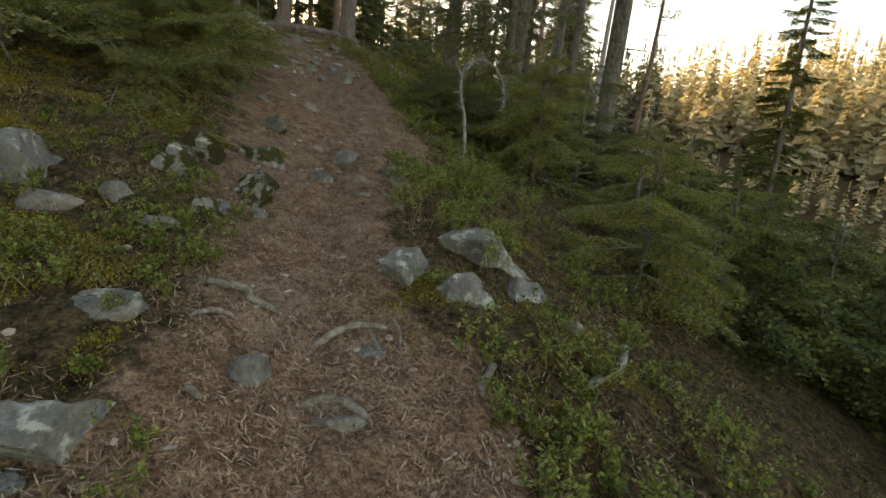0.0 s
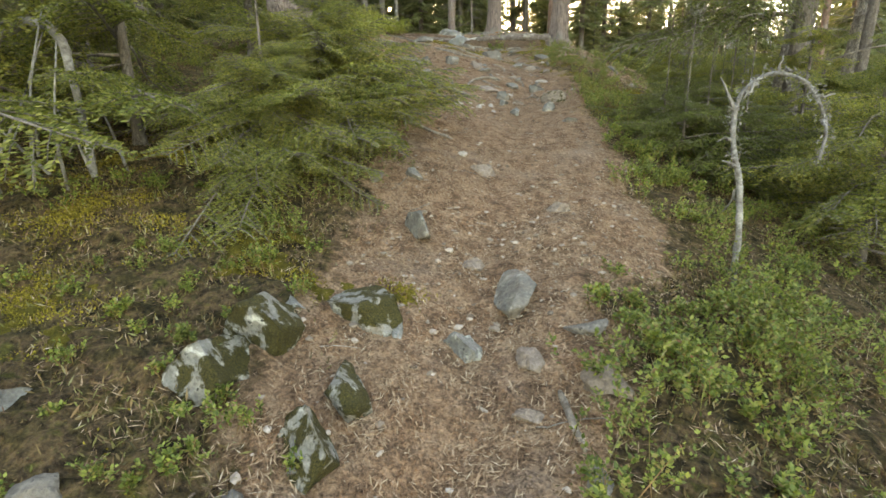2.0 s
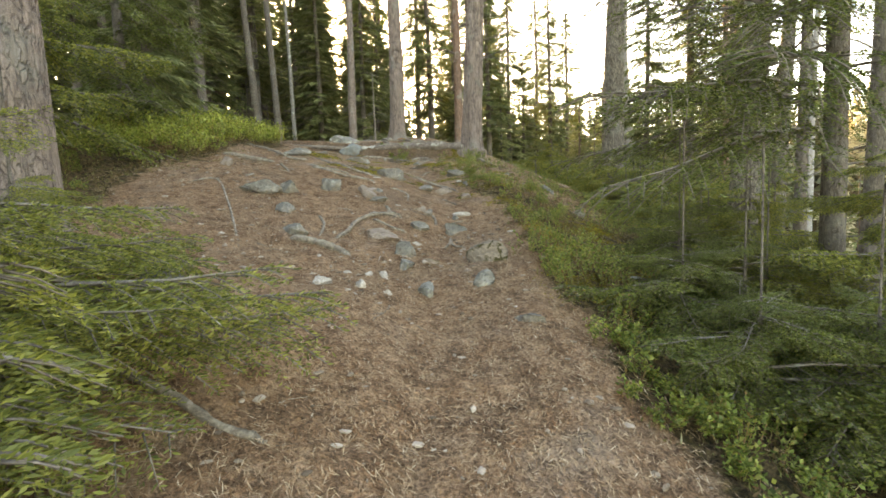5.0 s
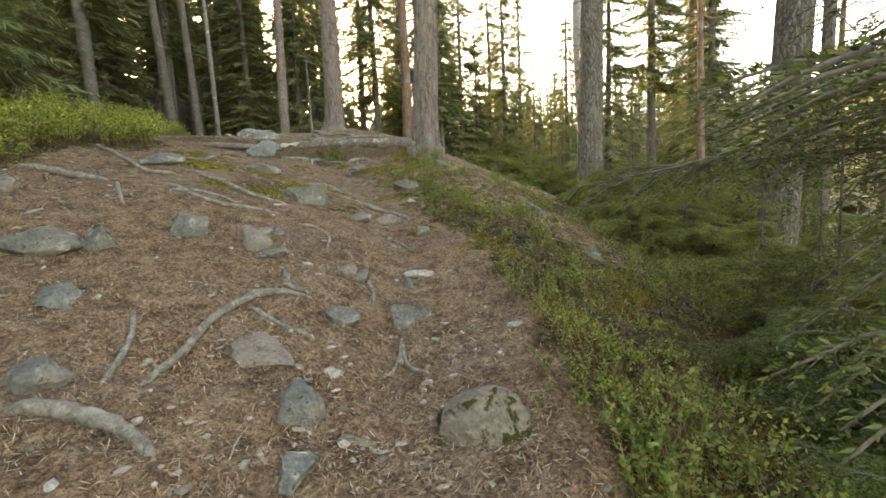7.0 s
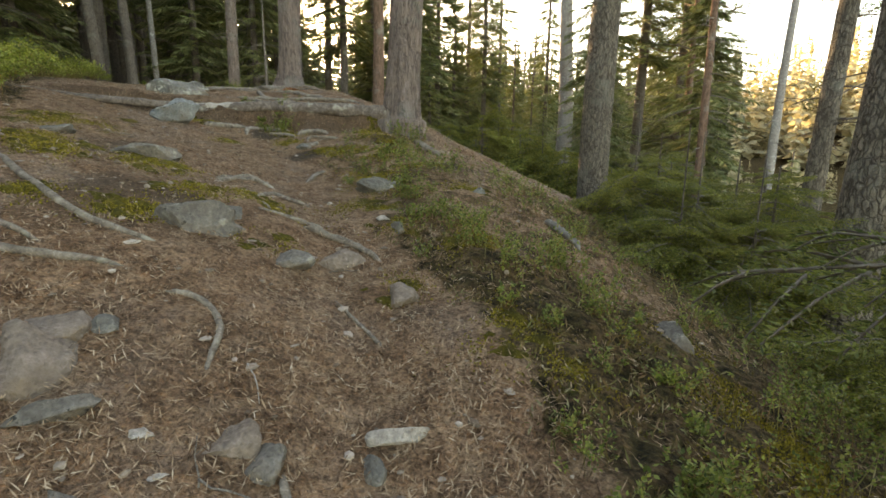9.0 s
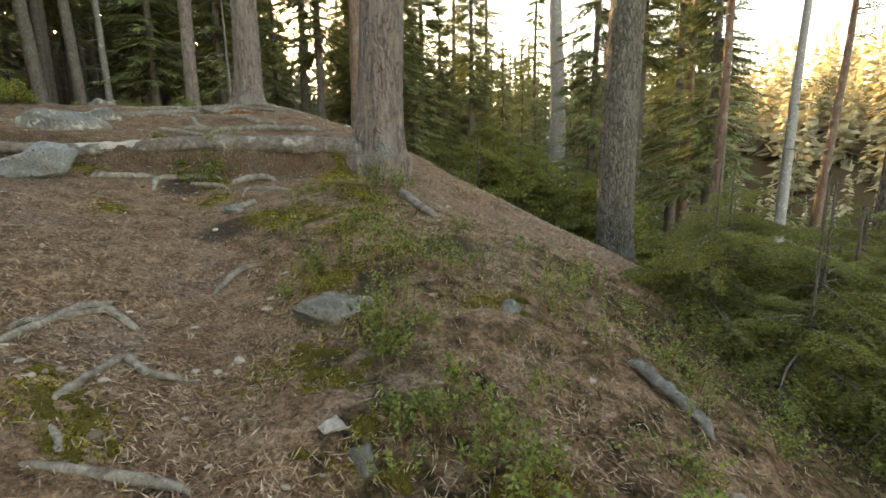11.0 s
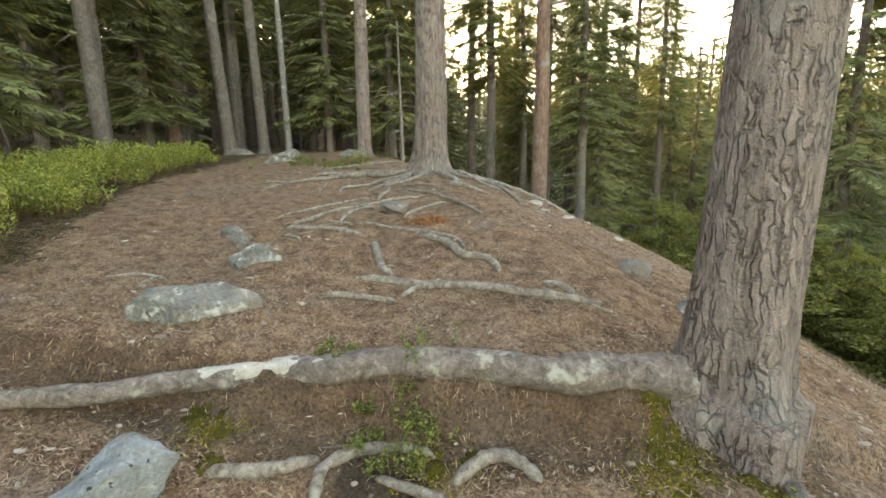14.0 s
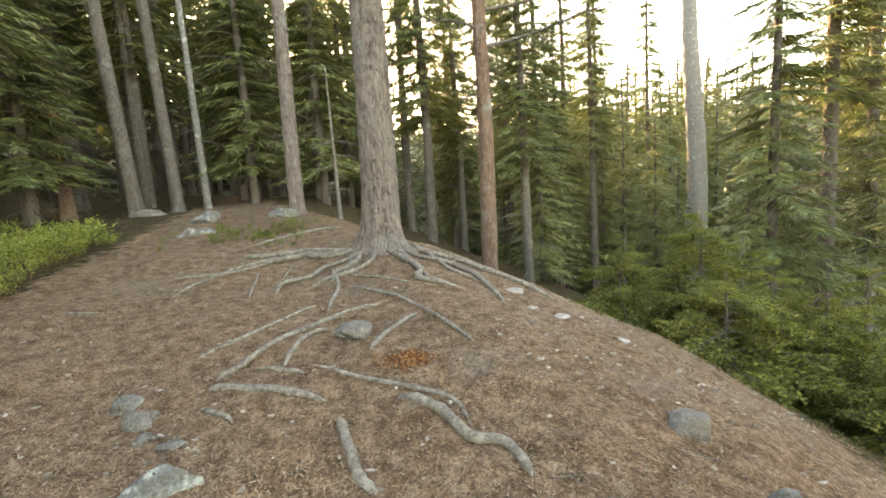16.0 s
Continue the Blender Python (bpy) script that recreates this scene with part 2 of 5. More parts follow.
M_BERRY = leaf_material("bilberry_leaves", [(0, (.05, .074, .016)), (.5, (.15, .188, .042)), (.8, (.26, .285, .072)), (.95, (.23, .19, .07)), (1, (.2, .09, .05))], .36, .5, (1.1, 1.2, .65))
M_BUSH = leaf_material("bright_bilberry_leaves", [(0, (.085, .115, .028)), (.5, (.20, .245, .065)), (.9, (.32, .35, .11)), (1, (.30, .24, .09))], .4, .5, (1.1, 1.2, .65))
M_HEATH = leaf_material("heather_and_dry_sprigs", [(0, (.05, .042, .022)), (.3, (.135, .10, .045)), (.6, (.22, .135, .08)), (.85, (.15, .16, .055)), (1, (.30, .25, .175))], .2, .9)
M_LITTER = island_material("pine_needle_litter", [(0, (.085, .05, .03)), (.3, (.20, .124, .076)), (.65, (.33, .23, .147)), (.94, (.40, .30, .20)), (1, (.50, .42, .31))])
M_CHIP = island_material("chips_and_pebbles", [(0, (.10, .072, .05)), (.45, (.22, .175, .135)), (.85, (.32, .265, .215)), (1, (.37, .32, .265))])
M_SODMOSS = leaf_material("moss_cushions", [(0, (.075, .065, .010)), (.5, (.175, .14, .020)), (1, (.27, .22, .036))], .15, .95)
def pad_material():
    m, nt, b, v = start("moss_pads", .95, .1)
    hair, mid = noise_of(nt, v, 160, 3, .7), noise_of(nt, v, 14, 4)
    c = ramp_of(nt, mid, [(.3, (.035, .032, .008)), (.55, (.085, .07, .013)), (.75, (.15, .115, .024))])
    nt.links.new(mix_of(nt, .8, c, ramp_of(nt, hair, [(.3, (.35, .35, .35)), (.7, (1.5, 1.5, 1.4))]), "MULTIPLY"), b.inputs["Base Color"])
    nt.links.new(bump_of(nt, hair, .9, .012), b.inputs["Normal"])
    return m


M_MOSSPAD = pad_material()
M_RUST = island_material("rotten_red_wood", [(0, (.10, .04, .018)), (.5, (.24, .095, .035)), (1, (.33, .17, .08))])

# ---------------------------------------------------------------- the lie of the land
AXIS_Y = np.array([-30, -4, 0, 2, 4, 6, 8, 10, 12, 13.5, 16, 19, 24, 32, 60])
AXIS_X = np.array([3, .5, 0, -.3, -.8, -1.3, -1.75, -2.15, -3.0, -4.0, -5.3, -7.3, -11.5, -16, -26])
AXIS_Z = np.array([-6, -.85, 0, .46, .98, 1.48, 1.95, 2.5, 3.06, 3.52, 4.12, 4.62, 5.1, 5.6, 9.0])
LEFT_UP = np.array([.20, .25, .27, .27, .32, .38, .30, .37, .33, .2, .07, .03, .02, .08, .12])
RIGHT_W = np.array([.7, .7, .7, .7, .7, .75, .8, .9, 1.2, 1.7, 1.8, 2.0, 2.2, 3, 4])
RIGHT_S = np.array([.5, .5, .5, .5, .5, .5, .52, .55, .55, .55, .6, .6, .6, .5, .4])


def wob(x, y, f, seed):
    """A cheap smooth ripple of about unit size."""
    s = seed * 1.7
    return (np.sin(f * x + s) * np.cos(f * .83 * y - 1.3 * s) + np.sin(f * .61 * (x + y) + 2.1 * s) * .7
            + np.cos(f * 1.37 * (x - .6 * y) + s) * .5) / 1.6


def smooth(a, b, v):
    t = np.clip((v - a) / (b - a), 0, 1)
    return t * t * (3 - 2 * t)


def ground(x, y):
    """Height of the ground at x, y (numbers or arrays)."""
    x, y = np.asarray(x, float), np.asarray(y, float)
    xc = np.interp(y, AXIS_Y, AXIS_X)
    zc = sum(np.interp(y + k, AXIS_Y, AXIS_Z) for k in (-.8, -.4, 0, .4, .8)) / 5
    left = sum(np.interp(y + k, AXIS_Y, LEFT_UP) for k in (-.8, 0, .8)) / 3
    rw, rs = np.interp(y, AXIS_Y, RIGHT_W), np.interp(y, AXIS_Y, RIGHT_S)
    u = x - xc
    l = np.maximum(-u - .15, 0)
    r = np.maximum(u - rw * .5, 0)
    rise = left * (3.2 * (1 - np.exp(-l / 3.2))) + .03 * np.minimum(l, 40)
    fall = -rs * (r * r / (r + rw * .8))
    fall = -24 * (1 - np.exp(fall / 24))
    z = zc + rise + fall
    # a step up behind the great root that crosses the path
    z = z + (.20 * smooth(13.96, 14.12, y - .3 * (x + 3.9)) - .10 * smooth(10.8, 11.8, y)) * smooth(3.0, 1.0, np.abs(x + 4.2))
    off = np.sqrt((x + 3) ** 2 + (y - 9) ** 2)
    near = smooth(60, 20, off)
    z = z + (wob(x, y, 1.1, 1) * .05 + wob(x, y, 3.1, 2) * .022 + wob(x, y, 7.3, 3) * .009) * near
    # the valley and its far side, by direction from the ridge
    r, phi = np.hypot(x + 3, y - 12), np.degrees(np.arctan2(x + 3, y - 12))
    hill = np.interp(phi, [-180, -120, -90, -60, -40, -20, 0, 10, 20, 30, 45, 70, 120, 180], [-14, 10, 18, 17, 10, 9, 8, 8, 9, 12, 13, 6, -12, -14])
    floor = np.interp(phi, [-180, -100, -60, -25, 0, 30, 90, 180], [-10, 7, 8, 3, -9, -11, -12, -10])
    away = floor + (hill - floor) * smooth(42, 120, r) * smooth(260, 140, r) + wob(x, y, .11, 7) * 1.5 * smooth(30, 60, r)
    w = smooth(16, 46, r)
    z = z * (1 - w) + away * w
    return z


def bare_soil(x, y):
    """1 where the needles are swept off the dark soil, and on the cut bank below the great root."""
    k = y - .3 * (x + 3.9)
    cut = .6 * smooth(13.72, 13.85, k) * smooth(14.16, 14.08, k) * smooth(2.2, 1.6, np.abs(x + 4.6))
    swept = smooth(.62, .82, wob(x, y, 3.7, 33) + .35 * wob(x, y, 9.1, 35)) * smooth(9, 11.5, y) * smooth(14.2, 13.6, y) * smooth(2.0, 1.3, np.abs(x - np.interp(y, AXIS_Y, AXIS_X)))
    return np.maximum(swept, cut)


def on_path(x, y):
    """1 on the bare trodden ground, 0 among the plants."""
    x, y = np.asarray(x, float), np.asarray(y, float)
    xc = np.interp(y, AXIS_Y, AXIS_X)
    u = x - xc + wob(x, y, 1.7, 5) * .15 + wob(x, y, 5.3, 6) * .10 + wob(x, y, 13, 4) * .05
    lw = np.interp(y, [-4, 0, 1.5, 2.1, 2.7, 3.2, 4, 4.6, 5.4, 6, 6.7, 7.4, 8.8, 10, 12, 14, 15, 16.7, 20, 25], [.8, .82, .82, .7, .58, .8, .85, .95, 1.1, 1.35, 2.2, 2.8, 3.3, 3.1, 2.75, 2.85, 3.1, 3.6, 2.6, 1.4])
    rw = np.interp(y, [-4, 0, 1.2, 1.7, 2, 2.4, 3, 3.4, 4.4, 5.2, 5.8, 6.3, 7.4, 9, 9.8, 10.5, 11.2, 12.5, 13, 13.6, 14.2, 16, 19, 25], [.5, .6, .68, .6, .34, .24, .3, .52, .6, .88, .86, .72, .68, .68, .52, .48, .28, .2, .35, .7, 2.6, 4.0, 3.6, .8])
    main = smooth(-.45, .3, lw + u) * smooth(-.18, .15, rw - u)
    bare = smooth(12.6, 13.8, y) * smooth(1.2, 1.7, u) * smooth(5.2, 4.4, u) * smooth(21, 18, y)
    # needles and thin growth on the brow beside the pine
    brow = .58 * smooth(10.2, 11.4, y) * smooth(14.4, 14.0, y) * smooth(-.1, .3, u) * smooth(2.4, 1.7, u)
    return np.maximum(np.maximum(main, bare), brow)


# ---------------------------------------------------------------- helpers of the building
def mesh_of(name, verts, faces, material, smoothed=False):
    me = bpy.data.meshes.new(name)
    verts, faces = np.asarray(verts, np.float32), np.asarray(faces, np.int32)
    n, k = faces.shape
    me.vertices.add(len(verts))
    me.vertices.foreach_set("co", verts.ravel())
    me.loops.add(n * k)
    me.loops.foreach_set("vertex_index", faces.ravel())
    me.polygons.add(n)
    me.polygons.foreach_set("loop_start", np.arange(0, n * k, k, dtype=np.int32))
    me.polygons.foreach_set("use_smooth", np.full(n, smoothed))
    me.update(calc_edges=True)
    me.materials.append(material)
    return me


def child(name, me, parent, label="", m=None):
    ob = new(name, me)
    ob.parent = parent
    if m is not None:
        ob.matrix_basis = m
    return tagged(ob, label)


def unit(v):
    return v / np.maximum(np.linalg.norm(v, axis=-1, keepdims=True), 1e-9)


def blades(p, d, s, length, width):
    """Leaf-shaped quads from p along d, width across s. Returns vertices and faces."""
    length, width = np.asarray(length)[..., None], np.asarray(width)[..., None]
    v = np.stack([p, p + d * length * .45 + s * width * .5, p + d * length, p + d * length * .45 - s * width * .5], 1)
    return v.reshape(-1, 3), np.arange(4 * len(p)).reshape(-1, 4)


def joined(lots):
    vs, fs, n = [], [], 0
    for v, f in lots:
        vs.append(v)
        fs.append(f + n)
        n += len(v)
    return np.concatenate(vs), np.concatenate(fs)


def tube(points, radii, sides=8, rough=0.0, rng=None):
    """A tapering tube through points, ends closed to a point."""
    p = np.asarray(points, float)
    r = np.asarray(radii, float)
    t = unit(np.gradient(p, axis=0))
    up = np.where(np.abs(t[:, 2:3]) > .9, np.array([[1., 0, 0]]), np.array([[0, 0, 1.]]))
    a = unit(np.cross(t, up))
    b = np.cross(a, t)
    th = np.linspace(0, 2 * np.pi, sides, endpoint=False)
    ring = a[:, None] * np.cos(th)[None, :, None] + b[:, None] * np.sin(th)[None, :, None]
    rr = r[:, None, None] * np.ones((1, sides, 1))
    if rough and rng is not None:
        rr = rr * (1 + rng.normal(0, rough, rr.shape))
    v = (p[:, None] + ring * rr).reshape(-1, 3)
    n = len(p)
    i, j = np.meshgrid(np.arange(n - 1), np.arange(sides), indexing="ij")
    f = np.stack([i * sides + j, i * sides + (j + 1) % sides, (i + 1) * sides + (j + 1) % sides, (i + 1) * sides + j], -1).reshape(-1, 4)
    e0, e1 = len(v), len(v) + 1
    v = np.concatenate([v, p[:1] - t[:1] * r[0] * .4, p[-1:] + t[-1:] * r[-1] * .6])
    js = np.arange(sides)
    caps = np.concatenate([np.stack([np.full(sides, e0), (js + 1) % sides, js, np.full(sides, e0)], 1),
                           np.stack([np.full(sides, e1), (n - 1) * sides + js, (n - 1) * sides + (js + 1) % sides, np.full(sides, e1)], 1)])
    return v, f, caps[:, :3]


def tube_mesh(name, lots, material):
    """One mesh out of several tubes."""
    me = bpy.data.meshes.new(name)
    vs, fs, n = [], [], 0
    for v, f, c in lots:
        vs.append(v)
        fs += (f + n).tolist() + (c + n).tolist()
        n += len(v)
    me.from_pydata(np.concatenate(vs).tolist(), [], fs)
    me.polygons.foreach_set("use_smooth", [True] * len(me.polygons))
    me.materials.append(material)
    return me


def spline(points, n):
    """n points on a smooth line through the given ones."""
    p = np.asarray(points, float)
    q = np.concatenate([2 * p[:1] - p[1:2], p, 2 * p[-1:] - p[-2:-1]])
    out = []
    for u in np.linspace(0, len(p) - 1 - 1e-6, n):
        i, t = int(u), u % 1
        a, b, c, d = q[i], q[i + 1], q[i + 2], q[i + 3]
        out.append(.5 * (2 * b + (c - a) * t + (2 * a - 5 * b + 4 * c - d) * t * t + (3 * b - a - 3 * c + d) * t ** 3))
    return np.array(out)


def gz(x, y):
    return float(ground(x, y))


# ---------------------------------------------------------------- ground
def grid_axis(lo, hi, a, b, fine, grow):
    """Coordinates from lo to hi, fine between a and b and ever coarser beyond."""
    out = list(np.arange(a, b + fine / 2, fine))
    s = fine
    while out[-1] < hi:
        s *= grow
        out.append(out[-1] + s)
    s, low = fine, [out[0]]
    while low[-1] > lo:
        s *= grow
        low.append(low[-1] - s)
    return np.array(low[:0:-1] + out)


def lay_ground():
    xs, ys = grid_axis(-420, 460, -7.2, 1.6, .055, 1.09), grid_axis(-300, 520, .3, 18, .055, 1.09)
    gx, gy = np.meshgrid(xs, ys)
    path = on_path(gx, gy)
    z = ground(gx, gy)
    near = smooth(14, 8, np.abs(gy - 9)) * smooth(7, 4, np.abs(gx + 2.5))
    rough = np.random.default_rng(3).normal(0, 1, gx.shape)
    soft = rough.copy()
    for _ in range(3):
        soft = (soft + np.roll(soft, 1, 0) + np.roll(soft, -1, 0) + np.roll(soft, 1, 1) + np.roll(soft, -1, 1)) / 5
    z = z + near * ((1 - path) * (soft * .06 + rough * .008) + path * (soft * .02 + rough * .0035))
    n, m = len(xs), len(ys)
    a = (np.arange(m - 1)[:, None] * n + np.arange(n - 1)).ravel()
    me = mesh_of("ground", np.stack([gx, gy, z], -1).reshape(-1, 3), np.stack([a, a + 1, a + n + 1, a + n], 1), M_GROUND, True)
    mask = me.attributes.new("path", "FLOAT", "POINT")
    mask.data.foreach_set("value", path.ravel().astype(np.float32))
    soil = me.attributes.new("soil", "FLOAT", "POINT")
    soil.data.foreach_set("value", bare_soil(gx, gy).ravel().astype(np.float32))
    tagged(new("ground", me), "forest ridge with a trodden path of brown pine needles between mossy banks", "ground", kind="structure")


lay_ground()


# ---------------------------------------------------------------- trunks
def trunk_mesh(name, r, h, material, flare=.5, lean=(0, 0), sides=28, knobs=.04, seed=0, rows=3):
    """A tapering trunk from a little under the ground, with root swellings at its foot."""
    rng = np.random.default_rng(seed)
    zs = np.concatenate([np.linspace(-.5, 1.2, 40 if sides > 40 else 18), np.linspace(1.3, h, int(8 + h * rows))])
    th = np.linspace(0, 2 * np.pi, sides, endpoint=False)
    ph = rng.uniform(0, 6.3, 4)
    z, a = zs[:, None], th[None, :]
    rad = r * (1 - .72 * np.clip(z, 0, h) / h)
    lobes = .55 + .3 * np.cos(3 * a + ph[0]) + .25 * np.cos(5 * a + ph[1])
    rad = rad * (1 + flare * np.exp(-np.maximum(z, 0) / .22) * lobes + (z < 0) * flare * .5)
    rad = rad * (1 + knobs * np.sin(4 * a + 1.3 * z + ph[2]) * .5)
    grain = rng.normal(0, 1, (len(zs), sides))
    if sides > 40:
        # long flakes: smoothed up the trunk, then stepped
        for _ in range(5):
            grain = (np.roll(grain, 1, 0) + grain + np.roll(grain, -1, 0)) / 3
        grain = np.clip(grain / grain.std(), -1.1, .7) * .9
    rad = rad * (1 + grain * knobs * .5)
    bend = .05 * r / .2 * np.sin(z * .45 + ph[3])
    x = rad * np.cos(a) + lean[0] * z + bend
    y = rad * np.sin(a) + lean[1] * z
    v = np.stack([x, y, z * np.ones_like(a)], -1).reshape(-1, 3)
    i, j = np.meshgrid(np.arange(len(zs) - 1), np.arange(sides), indexing="ij")
    f = np.stack([i * sides + j, i * sides + (j + 1) % sides, (i + 1) * sides + (j + 1) % sides, (i + 1) * sides + j], -1).reshape(-1, 4)
    return mesh_of(name, v, f, material, True)


def stick_lots(rng, r, h, count, lo, hi, long, lean=(0, 0), droop=.25, forks=(2, 3, 4), sides=5):
    """Bare dead branches standing out from a trunk."""
    lots = []
    for _ in range(count):
        z, a, l = rng.uniform(lo, max(hi, lo + 1)), rng.uniform(0, 6.28), long * rng.uniform(.4, 1)
        d = np.array([math.cos(a), math.sin(a), 0])
        base = np.array([lean[0] * z, lean[1] * z, z]) + d * r * .6
        s = np.linspace(0, 1, 6)[:, None]
        side = np.array([-d[1], d[0], 0]) * rng.normal(0, .15)
        pts = base + d * l * s + side * l * s * s + np.array([0, 0, 1]) * l * (rng.normal(0, .15) * s - droop * s * s)
        lots.append(tube(pts, np.linspace(.014, .003, 6) * (1 + l * .3), sides))
        for k in forks:
            if rng.random() < .7:
                q = unit(d + rng.normal(0, .7, 3))
                lots.append(tube(pts[k] + q * l * .3 * np.linspace(0, 1, 4)[:, None] - np.array([0, 0, .1]) * np.linspace(0, 1, 4)[:, None] ** 2, np.linspace(.006, .002, 4), 4))
    return lots


def pine_crown(rng, h, lean, spread, clumps):
    """Limbs and needle clumps of a high open pine crown."""
    limbs, ps, ds, ss = [], [], [], []
    for _ in range(clumps):
        z = h * rng.uniform(.55, 1.0)
        a, l = rng.uniform(0, 6.28), spread * (1.25 - z / h) * rng.uniform(.7, 1.6) + .4
        d = np.array([math.cos(a), math.sin(a), 0])
        s = np.linspace(0, 1, 5)[:, None]
        pts = np.array([lean[0] * z, lean[1] * z, z]) + d * l * s + np.array([0, 0, .35 * l]) * (s * s - .4 * s)
        limbs.append(tube(pts, np.linspace(.035, .008, 5), 5))
        n = 90
        c = pts[rng.integers(2, 5, n)] + rng.normal(0, .2, (n, 3)) * (1, 1, .55)
        dd = unit(rng.normal(0, 1, (n, 3)) + (0, 0, .5) + d * .6)
        ps.append(c), ds.append(dd), ss.append(unit(np.cross(dd, rng.normal(0, 1, (n, 3)))))
    p, d, s = map(np.concatenate, (ps, ds, ss))
    return limbs, blades(p, d, s, rng.uniform(.1, .2, len(p)), np.full(len(p), .035))


def pine_bough(rng, tree, lean, z, a, l):
    """One low living limb of a pine: it forks, and needle tufts sit at the ends of its twigs."""
    d, side = np.array([math.cos(a), math.sin(a), 0]), np.array([-math.sin(a), math.cos(a), 0])
    s = np.linspace(0, 1, 9)[:, None]
    pts = np.array([lean[0] * z, lean[1] * z, z]) + d * l * s + side * .12 * l * np.sin(4 * s) + np.array([0, 0, .22 * l]) * (s - .5 * s * s)
    lots, ends = [tube(pts, np.linspace(.045, .012, 9), 6, .08, rng)], [pts[-1]]
    for k in range(2, 9):
        for sd in (-1, 1):
            q = unit(d * .7 + side * sd * rng.uniform(.5, 1.1) + np.array([0, 0, rng.uniform(-.2, .5)]))
            w = pts[k] + q * l * rng.uniform(.16, .38) * np.linspace(0, 1, 5)[:, None] + rng.normal(0, .02, (5, 3))
            lots.append(tube(w, np.linspace(.012, .004, 5), 4))
            ends += [w[-1], w[-2], w[2]]
    limb = child("bough", tube_mesh("bough", lots, M_TWIG), tree, "low living bough with needle tufts")
    e = np.repeat(np.array(ends), 46, 0)
    q = unit(rng.normal(0, 1, e.shape) + (0, 0, .35))
    child("needles", mesh_of("needles", *blades(e + rng.normal(0, .05, e.shape), q, unit(np.cross(q, rng.normal(0, 1, e.shape))), rng.uniform(.06, .12, len(e)), np.full(len(e), .009)), M_PINENEEDLE), limb)


def pine(x, y, r, h, material, label, lean=(0, 0), flare=.5, sticks=10, seed=0, low=2.2, crown=26, long=.9, kind="pine_tree", boughs=()):
    rng = np.random.default_rng(seed + 100)
    tree = tagged(new(kind), label, "tree", "pines on the ridge")
    tree.matrix_basis = pose(x, y, gz(x, y))
    close = abs(x + 2.5) < 4.5 and y < 20
    child("trunk", trunk_mesh("trunk", r, h, material, flare, lean, 90 if close else 28, .04, seed, 22 if close else 3), tree)
    for _ in range(sticks):
        child("dead_branch", tube_mesh("dead_branch", stick_lots(rng, r, h, 1, low, h * .55, long, lean), M_TWIG), tree, "dry bare grey branch")
    if crown:
        limbs, leaf = pine_crown(rng, h, lean, 1.5, crown)
        tagged(child("branchwork", tube_mesh("branchwork", limbs, M_RED), tree), kind="stuff")
        child("crown", mesh_of("crown", *leaf, M_PINENEEDLE), tree)
    for z, a, l in boughs:
        pine_bough(rng, tree, lean, z, radians(a), l)
    return tree


pine(-2.92, 14.45, .20, 17, M_PINE, "tall pine with cracked grey-brown bark beside a great crossing root", (.032, .0), .55, 3, 1, 4, boughs=((4.6, -20, 2.4), (5.4, 10, 2.0)))
pine(-6.10, 18.75, .225, 18, M_PINE, "tall pine with furrowed bark on a fan of bare roots", (.003, .0), .9, 4, 2, 5)
pine(.05, 17.25, .27, 17, M_DARKPINE, "tall pine with dark scaly bark on the slope", (.012, .0), .3, 8, 3, 3)
pine(1.5, 13.1, .22, 16, M_DARKPINE, "leaning pine with coarse dark scaly bark", (.06, .03), .3, 8, 4, 3)
pine(-4.64, 7.05, .27, 16, M_PINE, "thick pine with deeply furrowed grey bark", (-.01, .0), .25, 3, 5, 4)
pine(-13.87, 23.0, .17, 17, M_SPRUCEBARK, "slender pine trunk leaning over the far path", (-.06, 0), .3, 8, 6, 2)
pine(-13.65, 24.1, .155, 17, M_SPRUCEBARK, "slender grey trunk beside the far path", (-.035, 0), .3, 8, 7, 2)
pine(-13.3, 24.9, .10, 14, M_LICHENED, "thin pale dead trunk beside the far path", (-.03, 0), .2, 12, 8, 1, 0)
pine(-9.3, 22.6, .16, 17, M_PINE, "pine with furrowed reddish-grey bark on the knoll", (.0, 0), .3, 10, 9, 1.5)
pine(-8.73, 23.4, .05, 3.4, M_TWIG, "short thin dead sapling on the knoll's edge", (-.01, 0), .2, 16, 10, .5, 0, .7)
pine(-5.45, 24.1, .19, 18, M_RED, "straight pine with smooth reddish bark", (.012, 0), .2, 6, 11, 4, boughs=((5.2, -12, 2.6), (6.0, 8, 2.2), (6.6, -40, 1.8), (5.6, -150, 1.4)))
pine(-13.1, 18.9, .16, 17, M_SPRUCEBARK, "leaning grey trunk above the bilberry bank", (-.05, 0), .3, 12, 12, 1.5)
pine(-17.0, 18.85, .17, 17, M_SPRUCEBARK, "grey trunk in the dark wood", (-.03, 0), .3, 14, 13, 1)
pine(6.4, 30.5, .20, 19, M_RED, "pine with spreading bare limbs in the valley", (.01, 0), .2, 26, 14, 4, 20, 2.0, boughs=((9.5, 20, 2.4), (10.5, 190, 2.2), (11.5, -60, 2.0), (12.5, 160, 2.0)))
pine(7.4, 25.8, .20, 16, M_DEAD, "bare grey dead trunk with a broken limb", (.03, 0), .2, 10, 15, 4, 0, 1.2)
pine(11.0, 29.5, .22, 18, M_RED, "pine trunk leaning on the slope of the valley", (.04, 0), .2, 14, 16, 4, 20, 1.6)
pine(3.2, 16.6, .17, 15, M_DARKPINE, "pine with dark bark below the ridge", (.05, 0), .3, 10, 17, 3)
